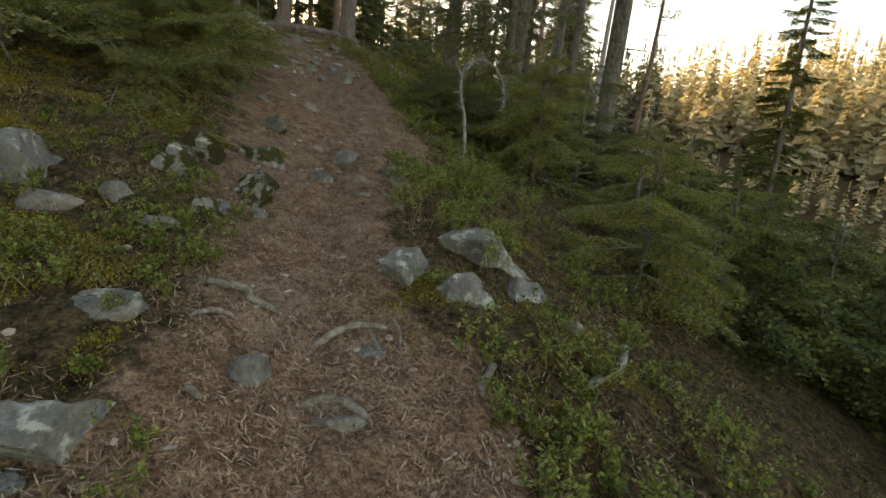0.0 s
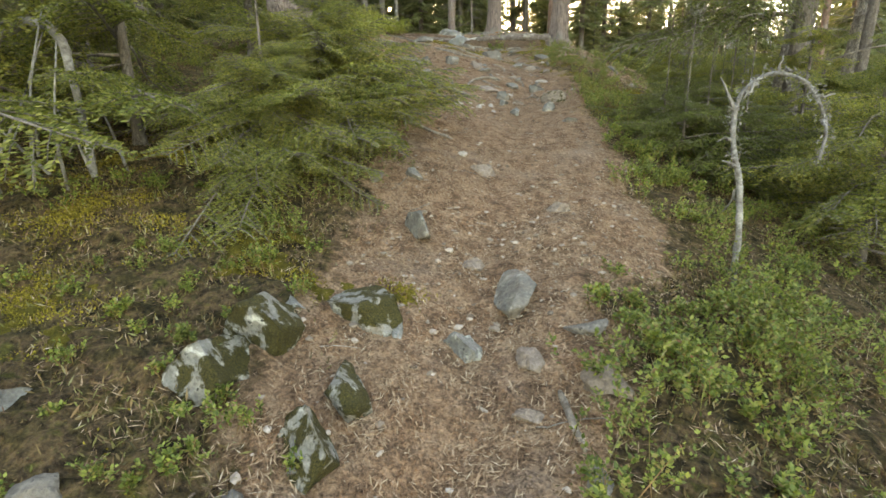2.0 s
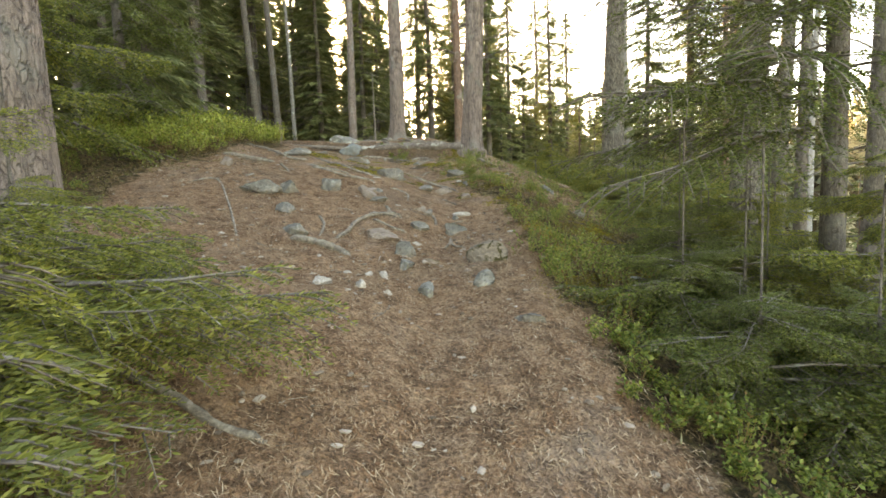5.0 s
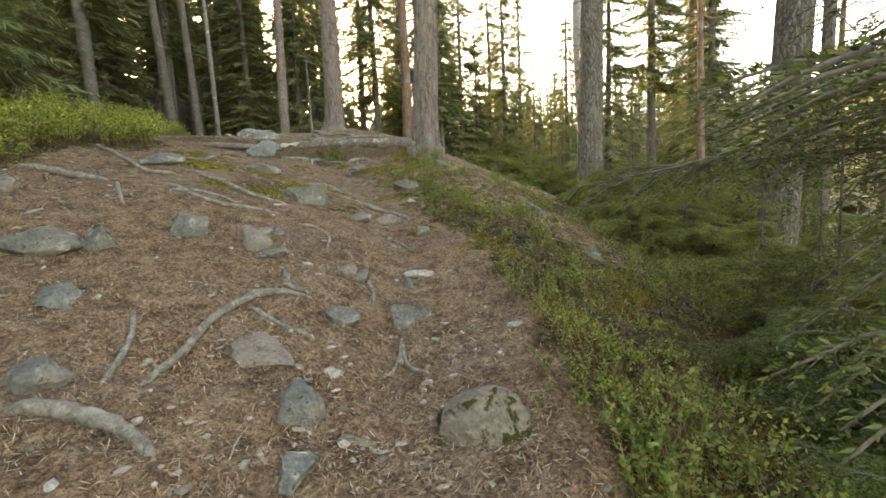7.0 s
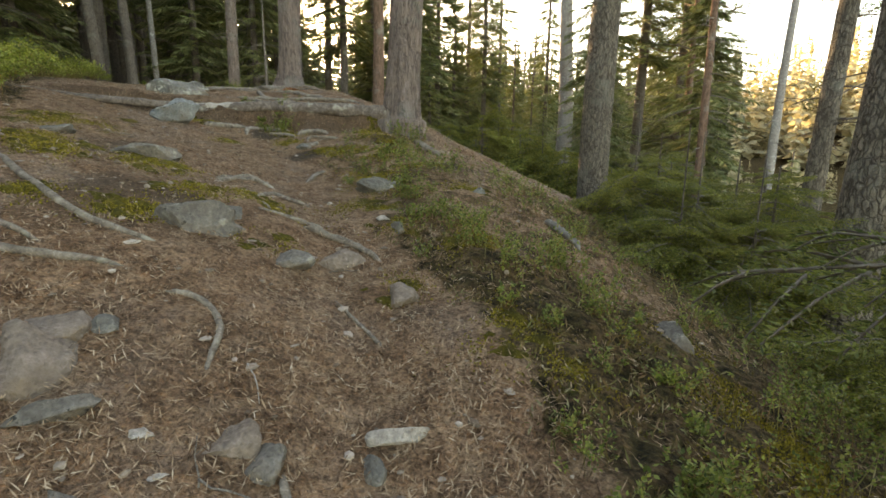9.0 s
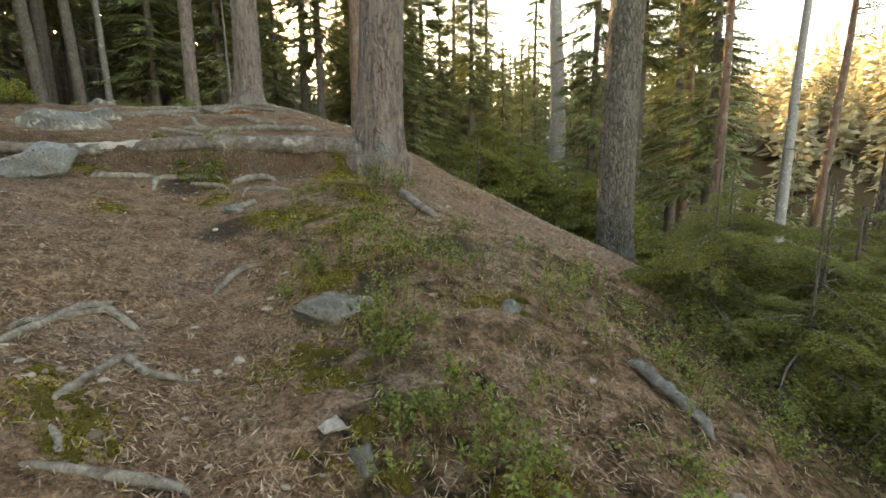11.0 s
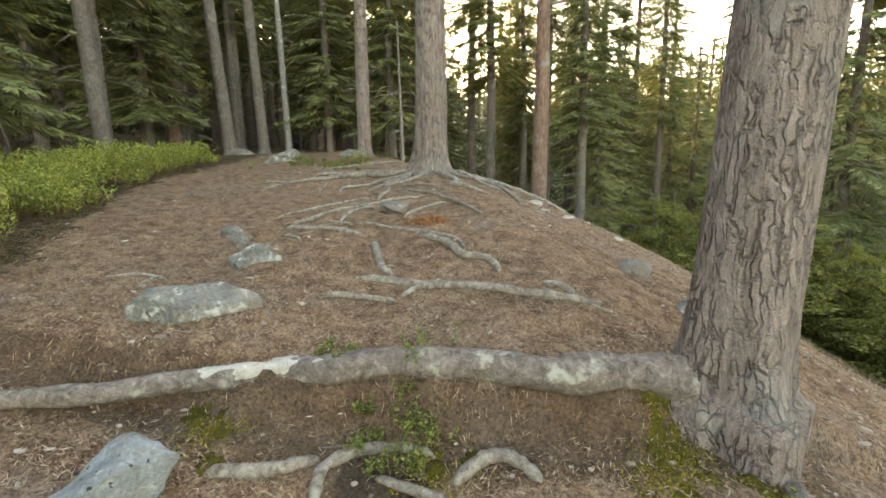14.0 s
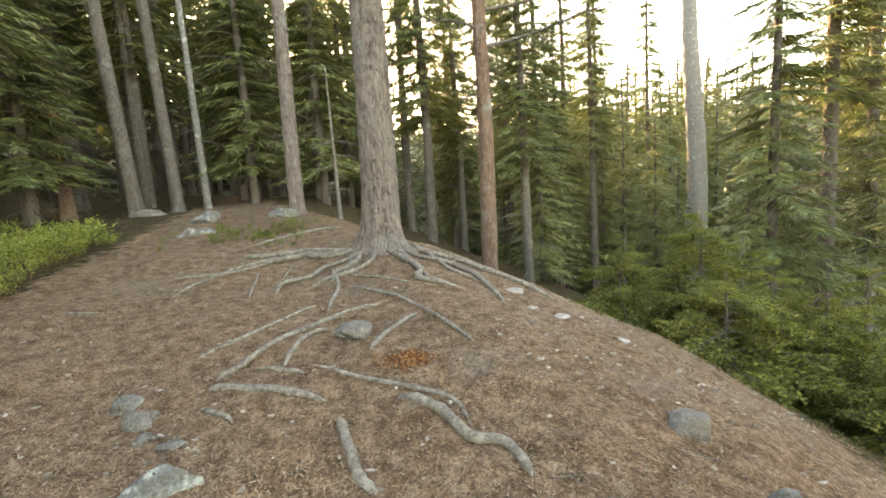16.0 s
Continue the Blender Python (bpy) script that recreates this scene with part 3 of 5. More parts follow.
pine(2.9, 12.5, .12, 14, M_SPRUCEBARK, "spruce trunk with bare lower branches", (.02, 0), .3, 26, 18, 1, 0, 1.3)
pine(3.76, 22.1, .13, 15, M_RED, "slim pine below the ridge", (.0, 0), .2, 20, 19, 3, 14, 1.4)
pine(-15.3, 22.5, .17, 17, M_RED, "pine trunk against the light", (-.01, 0), .2, 12, 20, 3)
pine(-15.2, 24.7, .12, 16, M_SPRUCEBARK, "slender trunk against the light", (.0, 0), .2, 12, 21, 3)
pine(-17.3, 20.9, .16, 17, M_SPRUCEBARK, "grey trunk at the wood's edge", (-.02, 0), .2, 12, 22, 2)
pine(-18.6, 24.9, .15, 17, M_SPRUCEBARK, "grey trunk deep in the wood", (-.01, 0), .2, 12, 23, 2)
pine(3.3, 10.4, .2, 15, M_DARKPINE, "pine with dark bark rising from the thicket", (.02, 0), .2, 14, 24, 3)
pine(3.1, 15.1, .11, 15, M_SPRUCEBARK, "slender trunk below the ridge", (.02, 0), .2, 14, 25, 3)
pine(2.2, 36.2, .5, 26, M_DEAD, "tall bare silver-grey dead trunk in the valley", (-.005, 0), .1, 3, 26, 14, 0, 2.2)


# ---------------------------------------------------------------- spruces
def fine_frond(seed, gap0=.025, wide=.0115, stretch=1.0):
    """A drooping spruce branch one metre long, along +x, with twigs full of needles."""
    rng = np.random.default_rng(seed)
    s = np.linspace(0, 1, 9)[:, None]
    axis = np.concatenate([s, .05 * np.sin(3 * s + seed), -.32 * s * s + .14 * s ** 4], 1)
    stems, lots = [tube(axis[::2], np.linspace(.011, .003, 5) * min(1, wide / .006), 4)], []

    def needles(a, b, sag, gap, long):
        n = max(int(np.linalg.norm(b - a) / gap), 3)
        u = np.linspace(.08, 1, n)[:, None]
        p = a + (b - a) * u + np.array([0, 0, -1]) * sag * u * u
        d = unit(np.gradient(p, axis=0))
        for k in range(2):
            out = unit(np.cross(d, rng.normal(0, 1, (n, 3))))
            out[:, 2] = np.abs(out[:, 2]) * .6
            dd = unit(out * .9 + d * .75)
            lots.append(blades(p, dd, unit(np.cross(dd, rng.normal(0, 1, (n, 3)))), long * stretch * rng.uniform(.7, 1.15, n), np.full(n, wide)))
        return p

    for u in np.linspace(.10, .98, 14):
        for side in (-1, 1):
            i = u * 8
            a = axis[int(i)] + (axis[min(int(i) + 1, 8)] - axis[int(i)]) * (i % 1)
            l = (.34 * (1 - u) ** .7 + .07) * rng.uniform(.75, 1.2)
            d = unit(np.array([.75, side * rng.uniform(.6, 1.0), rng.normal(-.16, .13)]))
            p = needles(a, a + d * l, .30 * l, gap0, .030)
            stems.append(tube(p[[0, len(p) // 2, -1]], [.0035, .0025, .0015], 3))
            for w in (.35, .6):
                if l > .16:
                    q = p[int(w * len(p))]
                    for sd in (-1, 1):
                        dd = unit(d * .8 + np.cross(d, (0, 0, 1)) * sd * .8 + np.array([0, 0, -.25]))
                        needles(q, q + dd * l * .42, .12 * l, gap0 * 1.1, .027)
    needles(axis[6], axis[8], .0, .02, .024)
    return joined(lots), stems


def coarse_crown(seed, h, reach, whorls, per, twigs, bare=.08, broad=1.0, blade=1.0):
    """A whole spruce crown of drooping fronds with an uneven outline."""
    rng = np.random.default_rng(seed)
    ps, ds, ss, ls, ws = [], [], [], [], []
    for k in range(whorls):
        f = bare + (1 - bare) * (k + rng.uniform(-.4, .4)) / whorls
        f = min(max(f, bare), .985)
        for j in range(per):
            if rng.random() < .12:
                continue
            a = rng.uniform(0, 6.28)
            l = reach * (1 - f) ** .75 * rng.uniform(.55, 1.15) + .12
            d = np.array([math.cos(a), math.sin(a), 0])
            side = np.array([-d[1], d[0], 0])
            u = np.linspace(.12, 1, twigs)
            p = np.array([0, 0, h * f]) + d * (l * u)[:, None] + np.array([0, 0, 1]) * (-.42 * l * u * u + .16 * l * u ** 4)[:, None]
            for sd in (-1, 0, 1):
                dd = unit(d * .7 + side * sd * .85 + np.array([0, 0, -.38]) + rng.normal(0, .16, (twigs, 3)))
                ps.append(p), ds.append(dd)
                ss.append(unit(np.cross(dd, np.array([0, 0, 1.]) + rng.normal(0, .5, (twigs, 3)))))
                ls.append(((.55 * l * (1 - u) + .16 * l) * blade + .08) * rng.uniform(.7, 1.2, twigs))
                ws.append((.055 + .045 * l) * rng.uniform(.6, 1.1, twigs) * broad)
    p, d, s = map(np.concatenate, (ps, ds, ss))
    return blades(p, d, s, np.concatenate(ls), np.concatenate(ws))


FRONDS = []
for k in range(3):
    leaf, stems = fine_frond(60 + k, .013, .0105, 1.05)
    FRONDS.append((mesh_of("needles", *leaf, M_SPRUCE), mesh_of("needles_young_lit", *leaf, M_SPRUCE_LIT), tube_mesh("twigs", stems, M_TWIG)))
FINE = []
for k in range(3):
    leaf, stems = fine_frond(70 + k, .0085, .0055, .8)
    FINE.append((mesh_of("needles", *leaf, M_SPRUCE), mesh_of("needles_young_lit", *leaf, M_SPRUCE_LIT), tube_mesh("twigs", stems, M_TWIG)))

LONG = []
for k in range(3):
    leaf, stems = fine_frond(80 + k, .0062, .0038, .5)
    LONG.append((mesh_of("needles", *leaf, M_SPRUCE), mesh_of("needles_young_lit", *leaf, M_SPRUCE_LIT), tube_mesh("twigs", stems, M_TWIG)))

BOLD = []
for k in range(3):
    leaf, stems = fine_frond(90 + k, .038, .034, 2.0)
    BOLD.append((mesh_of("needles", *leaf, M_SPRUCE), mesh_of("needles_young_lit", *leaf, M_SPRUCE_LIT), tube_mesh("twigs", stems, M_TWIG)))


def near_spruce(x, y, h, reach, count, label, young=False, low=.05, r=.04, seed=0, toward=None, share=.0, lift=0, fine=False):
    """A spruce close to the path: a trunk and single branches full of needles."""
    rng = np.random.default_rng(seed + 500)
    tree = tagged(new("spruce_tree" if h > 3 else "young_spruce"), label, "tree", "spruces along the path" if h > 3 else "young spruces along the path")
    tree.matrix_basis = pose(x, y, gz(x, y) + lift)
    child("trunk", trunk_mesh("trunk", r, h, M_SPRUCEBARK, .3, (0, 0), 8, .03, seed, 2), tree)
    for k in range(count):
        f = low + (1 - low) * (k + rng.uniform(0, 1)) / count
        a = math.degrees(toward) + rng.normal(0, 45) if toward is not None and rng.random() < share else rng.uniform(0, 360)
        l = reach * (1 - f) ** .6 * rng.uniform(.7, 1.15) + .15
        needles, lit, twigs = (LONG if reach > 2 and fine else FINE if fine else BOLD if y > 17.5 or x > 2.6 or x < -8.5 else FRONDS)[rng.integers(3)]
        m = pose(0, 0, h * f, rng.normal(0, 10), rng.uniform(-16, 16) - 6 * f, a) @ Matrix.Diagonal((l, l * rng.uniform(.85, 1.1), l, 1))
        br = child("branch", twigs, tree, "", m)
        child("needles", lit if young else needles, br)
    return tree


G, YG = "dense green spruce with drooping needle branches", "small light-green young spruce on the slope"
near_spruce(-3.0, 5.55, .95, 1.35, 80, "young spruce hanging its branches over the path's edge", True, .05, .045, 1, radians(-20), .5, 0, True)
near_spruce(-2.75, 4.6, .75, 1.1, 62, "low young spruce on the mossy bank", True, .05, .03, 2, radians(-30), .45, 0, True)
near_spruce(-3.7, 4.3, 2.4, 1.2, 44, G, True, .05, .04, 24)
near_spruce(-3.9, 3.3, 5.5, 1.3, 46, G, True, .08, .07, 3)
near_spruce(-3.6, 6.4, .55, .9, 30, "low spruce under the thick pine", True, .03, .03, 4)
# tall spruce in the lit needle copy, brightened by colour
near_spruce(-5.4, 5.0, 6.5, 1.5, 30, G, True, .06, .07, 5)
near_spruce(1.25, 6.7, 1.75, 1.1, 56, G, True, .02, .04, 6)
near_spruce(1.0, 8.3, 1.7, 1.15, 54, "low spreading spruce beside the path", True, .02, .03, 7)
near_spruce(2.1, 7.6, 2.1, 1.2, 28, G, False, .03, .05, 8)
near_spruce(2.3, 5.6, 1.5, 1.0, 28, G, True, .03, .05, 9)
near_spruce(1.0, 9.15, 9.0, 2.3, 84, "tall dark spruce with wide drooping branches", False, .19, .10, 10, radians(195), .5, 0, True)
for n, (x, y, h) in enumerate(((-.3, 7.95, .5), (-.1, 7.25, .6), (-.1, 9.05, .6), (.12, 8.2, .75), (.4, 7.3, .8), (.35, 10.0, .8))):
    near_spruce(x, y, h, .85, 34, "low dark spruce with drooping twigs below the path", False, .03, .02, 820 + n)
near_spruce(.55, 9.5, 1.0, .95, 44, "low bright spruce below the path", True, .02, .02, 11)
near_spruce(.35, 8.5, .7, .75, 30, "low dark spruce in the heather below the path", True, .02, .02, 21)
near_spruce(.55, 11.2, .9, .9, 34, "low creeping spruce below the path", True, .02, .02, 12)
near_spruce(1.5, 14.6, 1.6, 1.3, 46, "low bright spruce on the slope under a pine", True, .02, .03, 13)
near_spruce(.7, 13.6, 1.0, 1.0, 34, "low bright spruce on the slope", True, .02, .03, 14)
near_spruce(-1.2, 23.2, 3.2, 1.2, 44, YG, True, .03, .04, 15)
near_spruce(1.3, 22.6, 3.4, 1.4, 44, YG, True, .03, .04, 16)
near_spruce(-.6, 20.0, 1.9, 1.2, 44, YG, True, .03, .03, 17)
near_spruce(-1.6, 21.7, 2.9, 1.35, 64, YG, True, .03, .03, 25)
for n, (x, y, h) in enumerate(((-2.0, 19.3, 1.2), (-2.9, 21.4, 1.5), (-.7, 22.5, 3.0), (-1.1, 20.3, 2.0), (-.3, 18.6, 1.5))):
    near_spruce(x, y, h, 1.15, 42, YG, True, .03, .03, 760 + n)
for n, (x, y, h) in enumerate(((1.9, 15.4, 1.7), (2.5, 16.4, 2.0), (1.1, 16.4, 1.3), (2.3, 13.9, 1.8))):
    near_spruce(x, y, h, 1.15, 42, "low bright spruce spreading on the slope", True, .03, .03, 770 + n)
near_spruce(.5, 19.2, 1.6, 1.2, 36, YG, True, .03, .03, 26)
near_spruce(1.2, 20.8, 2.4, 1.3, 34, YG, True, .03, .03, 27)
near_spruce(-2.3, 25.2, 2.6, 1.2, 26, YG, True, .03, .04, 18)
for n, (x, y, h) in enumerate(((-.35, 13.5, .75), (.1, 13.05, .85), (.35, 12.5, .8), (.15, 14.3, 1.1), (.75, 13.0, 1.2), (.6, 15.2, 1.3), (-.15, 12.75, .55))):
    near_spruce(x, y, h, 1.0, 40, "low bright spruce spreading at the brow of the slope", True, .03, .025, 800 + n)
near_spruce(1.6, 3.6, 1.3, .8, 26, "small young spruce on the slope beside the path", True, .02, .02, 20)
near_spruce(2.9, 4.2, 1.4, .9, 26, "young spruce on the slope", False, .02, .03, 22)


def spruce_kinds():
    kinds = []
    for k, (h, reach, whorls, per, twigs) in enumerate([(13, 1.9, 46, 6, 16), (16, 2.1, 50, 6, 16), (10, 1.6, 42, 6, 14), (18, 2.0, 48, 6, 15)]):
        rng = np.random.default_rng(k)
        kinds.append((trunk_mesh("trunk", .012 * h, h, M_SPRUCEBARK, .2, (0, 0), 8, .03, k, .6),
                      tube_mesh("deadwood", stick_lots(rng, .1, h, 46, .4, h * .55, 1.6, (0, 0), .35, (3,), 3), M_TWIG),
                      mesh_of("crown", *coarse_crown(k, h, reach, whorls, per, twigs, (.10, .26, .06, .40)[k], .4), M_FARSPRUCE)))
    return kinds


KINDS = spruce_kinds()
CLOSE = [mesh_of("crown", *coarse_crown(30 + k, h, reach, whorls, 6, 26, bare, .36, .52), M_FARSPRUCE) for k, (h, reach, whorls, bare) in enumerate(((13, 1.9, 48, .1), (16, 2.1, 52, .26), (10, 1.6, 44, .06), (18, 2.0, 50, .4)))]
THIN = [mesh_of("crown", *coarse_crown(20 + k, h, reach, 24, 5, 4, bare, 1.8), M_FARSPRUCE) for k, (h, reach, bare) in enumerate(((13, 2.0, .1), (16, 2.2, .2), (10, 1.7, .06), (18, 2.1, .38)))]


def wood_spruce(x, y, k, s, turn, thin=False):
    tree = tagged(new("spruce_tree"), ("dark spruce of the wood with a drooping crown", "tall spruce with dry grey lower branches",
                                       "middling spruce of the wood, green to the ground", "high narrow spruce of the wood")[k], "tree", "spruces of the wood")
    tree.matrix_basis = pose(x, y, gz(x, y) - .1, 0, 0, turn) @ Matrix.Diagonal((s, s, s * 1.05, 1))
    trunk, sticks, crown = KINDS[k]
    child("trunk", trunk, tree)
    tagged(child("deadwood", sticks, tree, "dry bare grey branches"), kind="stuff")
    child("crown", THIN[k] if thin else CLOSE[k] if math.hypot(x + 4, y - 14) < 20 else crown, tree)


def plant_wood():
    rng = np.random.default_rng(11)
    taken = []

    def free(x, y, gap):
        return all((x - a) ** 2 + (y - b) ** 2 > gap * gap for a, b in taken)

    # bands: bearing from the ridge (degrees right of +y), distance, how many, kinds
    for a0, a1, r0, r1, count, kinds in ((-100, -52, 11, 34, 34, (0, 1, 3)), (-52, -30, 17, 44, 36, (1, 3, 3)), (-30, -12, 18, 46, 20, (0, 1, 2)), (-12, 6, 24, 46, 24, (2, 2, 0)),
                                     (6, 40, 20, 50, 18, (2, 2, 0)), (40, 95, 18, 46, 12, (2,)), (-78, -44, 26, 60, 32, (0, 0, 1)), (-44, -22, 26, 62, 30, (1, 1, 3)), (-22, -12, 30, 60, 10, (0, 2)), (-180, -100, 14, 40, 9, (0, 1)), (95, 180, 14, 40, 7, (2,))):
        for _ in range(count):
            for _ in range(30):
                a, r = radians(rng.uniform(a0, a1)), rng.uniform(r0, r1)
                x, y = -3 + r * math.sin(a), 12 + r * math.cos(a)
                if free(x, y, 1.6) and not (abs(x - np.interp(y, AXIS_Y, AXIS_X)) < 2.2 and y < 30) and not (y < 2 and abs(x) < 4):
                    taken.append((x, y))
                    wood_spruce(x, y, kinds[rng.integers(len(kinds))], rng.uniform(.75, 1.15) * (1 if a0 < -20 else .8 if a0 < 30 else .42), rng.uniform(0, 360), r > 26)
                    break


plant_wood()
for n, (x, y, k, s) in enumerate([(-7.9, 28.8, 1, 0.95), (-4.7, 27.4, 1, 0.80), (-3.7, 33.8, 0, 0.80), (-8.3, 34.9, 0, 1.00), (-0.3, 41.8, 0, 0.90), (5.7, 40.0, 0, 1.05), (7.9, 37.4, 1, 0.80), (-10.8, 27.1, 0, 0.90), (-14.1, 28.5, 0, 0.95), (-17.4, 31.9, 1, 1.00), (-9.4, 31.6, 3, 0.90), (-6.2, 37.4, 3, 0.80), (-15.4, 21.7, 0, 0.90), (-16.8, 20.0, 1, 0.80), (-12.7, 26.2, 0, 0.90), (-15.2, 21.6, 0, 0.85), (-16.9, 24.3, 1, 0.90), (-17.5, 21.0, 0, 0.90), (-13.8, 27.3, 0, 0.90), (-11.9, 28.9, 1, 0.90), (-4.3, 28.7, 2, 0.70), (-0.5, 38.1, 0, 0.90)]):
    wood_spruce(x, y, k, s, n * 77)
# not young: takes the lit needles so its dark crown gets lighter
near_spruce(-6.6, 8.4, 7.5, 1.5, 64, G, True, .06, .08, 780)
near_spruce(-7.8, 10.9, 8.0, 1.6, 64, G, False, .06, .08, 781)
for x, y, k, s in ((-8.2, 6.4, 0, .8), (-6.4, 3.6, 2, .7), (-9.6, 13.2, 0, .8)):
    wood_spruce(x, y, k, s, 40 * x)


def far_tree(seed):
    """A pointed conifer one metre high, in jagged tiers."""
    rng = np.random.default_rng(seed)
    ps, ds, ls, ws = [], [], [], []
    for f in np.linspace(.04, .96, 13):
        n = 8 if f < .7 else 5
        a = rng.uniform(0, 6.28, n)
        l = (.15 * (1 - f) ** .9 + .015) * rng.uniform(.6, 1.3, n)
        ps.append(np.stack([0 * a, 0 * a, f + rng.normal(0, .02, n) + .05], -1))
        ds.append(unit(np.stack([np.cos(a), np.sin(a), -.45 + rng.normal(0, .15, n)], -1)))
        ls.append(l), ws.append(l * .6 + .01)
    p, d = np.concatenate(ps), np.concatenate(ds)
    s = unit(np.cross(d, np.array([0, 0, 1.]) + rng.normal(0, .4, d.shape)))
    top = blades(np.array([[0, 0, .86]] * 2), np.array([[0, 0, 1.]] * 2), np.array([[1., 0, 0], [0, 1., 0]]), np.full(2, .16), np.full(2, .025))
    return joined([blades(p, d, s, np.concatenate(ls), np.concatenate(ws)), top])


def far_woods():
    """The wooded far side of the valley, as one mass of small trees."""
    rng = np.random.default_rng(5)
    lots, sun_gold, small = [], [], [far_tree(80 + k) for k in range(6)]
    for _ in range(3900):
        a = radians(rng.uniform(-110, 85))
        r = rng.uniform(46, 180)
        x, y = -3 + r * math.sin(a), 12 + r * math.cos(a)
        if abs(math.degrees(a) - 9.3) < 1.3 and 72 < r < 108:
            continue
        h = rng.uniform(7, 17) * (1 if r > 74 else .75 if a < radians(22) else .42)
        if r > 120 and a < radians(-8):
            h *= .55
        elif a < radians(24) and r < 85:
            h *= 1.3
        v, f = small[rng.integers(6)]
        t = rng.uniform(0, 6.28)
        c, s = math.cos(t), math.sin(t)
        (sun_gold if a > radians(27) and r > 62 else lots).append((v @ np.array([[c, s, 0], [-s, c, 0], [0, 0, 1]]) * h + (x, y, gz(x, y) - .3), f))
    # trees of the right hillside, their sunlight carried by the gold colour
    tagged(new("golden_woods", mesh_of("golden_woods", *joined(sun_gold), M_SUN_GOLD)), "open woods on the far hillside, low sun put into their pale gold", "woods", kind="stuff")
    tagged(new("far_woods", mesh_of("far_woods", *joined(lots), M_FARWOODS)), "wooded far hillside of spruces, low sun and haze in their colour", "woods", kind="stuff")


far_woods()


def young_spruces():
    """Young spruces crowding on the slope below the path."""
    rng = np.random.default_rng(15)
    spots = []
    while len(spots) < 20:
        x, y = rng.uniform(2.2, 7.5), rng.uniform(2, 11)
        if (y > 4 or x > 4) and all((x - a) ** 2 + (y - b) ** 2 > 1.0 for a, b in spots):
            spots.append((x, y))
            near_spruce(x, y, rng.uniform(1.0, 1.7) + .12 * (x - 2), rng.uniform(.85, 1.15) + .05 * x, 30, "young green spruce crowding on the slope below the path", bool(rng.random() < .35), .03, .03, 700 + len(spots))


near_spruce(13.3, 19.7, 15, 1.5, 150, "tall thin conifer with short ragged branches in the valley", False, .12, .16, 740)
for n, (x, y, k, s) in enumerate(((-6.1, 29.9, 3, 1.15), (-5.8, 35.5, 1, 1.4), (-4.4, 32.8, 0, 1.5), (-3.2, 38.0, 1, 1.45), (-1.3, 42.1, 0, 1.5), (2.4, 47.2, 0, 1.4), (-7.5, 32.5, 1, 1.3), (-2.2, 34.5, 3, 1.1))):
    wood_spruce(x, y, k, (15.0 + s - gz(x, y)) / ((13, 16, 10, 18)[k] * 1.05), n * 61)
for x, y, k, s in ((4.5, 30.5, 3, 1.25), (7.0, 33.0, 1, 1.4), (8.5, 36.0, 3, 1.3), (6.0, 27.5, 1, 1.1), (2.4, 29.0, 0, 1.2)):
    wood_spruce(x, y, k, s, 60 * x)
rng = np.random.default_rng(31)
for az in np.linspace(-8, 21, 34):
    r = rng.uniform(38, 66)
    x, y = -3 + r * math.sin(radians(az)), 12 + r * math.cos(radians(az))
    k = int(rng.choice((0, 1, 3)))
    wood_spruce(x, y, k, (4.4 + r * math.tan(radians(rng.uniform(9.0, 13.0))) - gz(x, y)) / ((13, 16, 10, 18)[k] * 1.05), az * 50)
young_spruces()


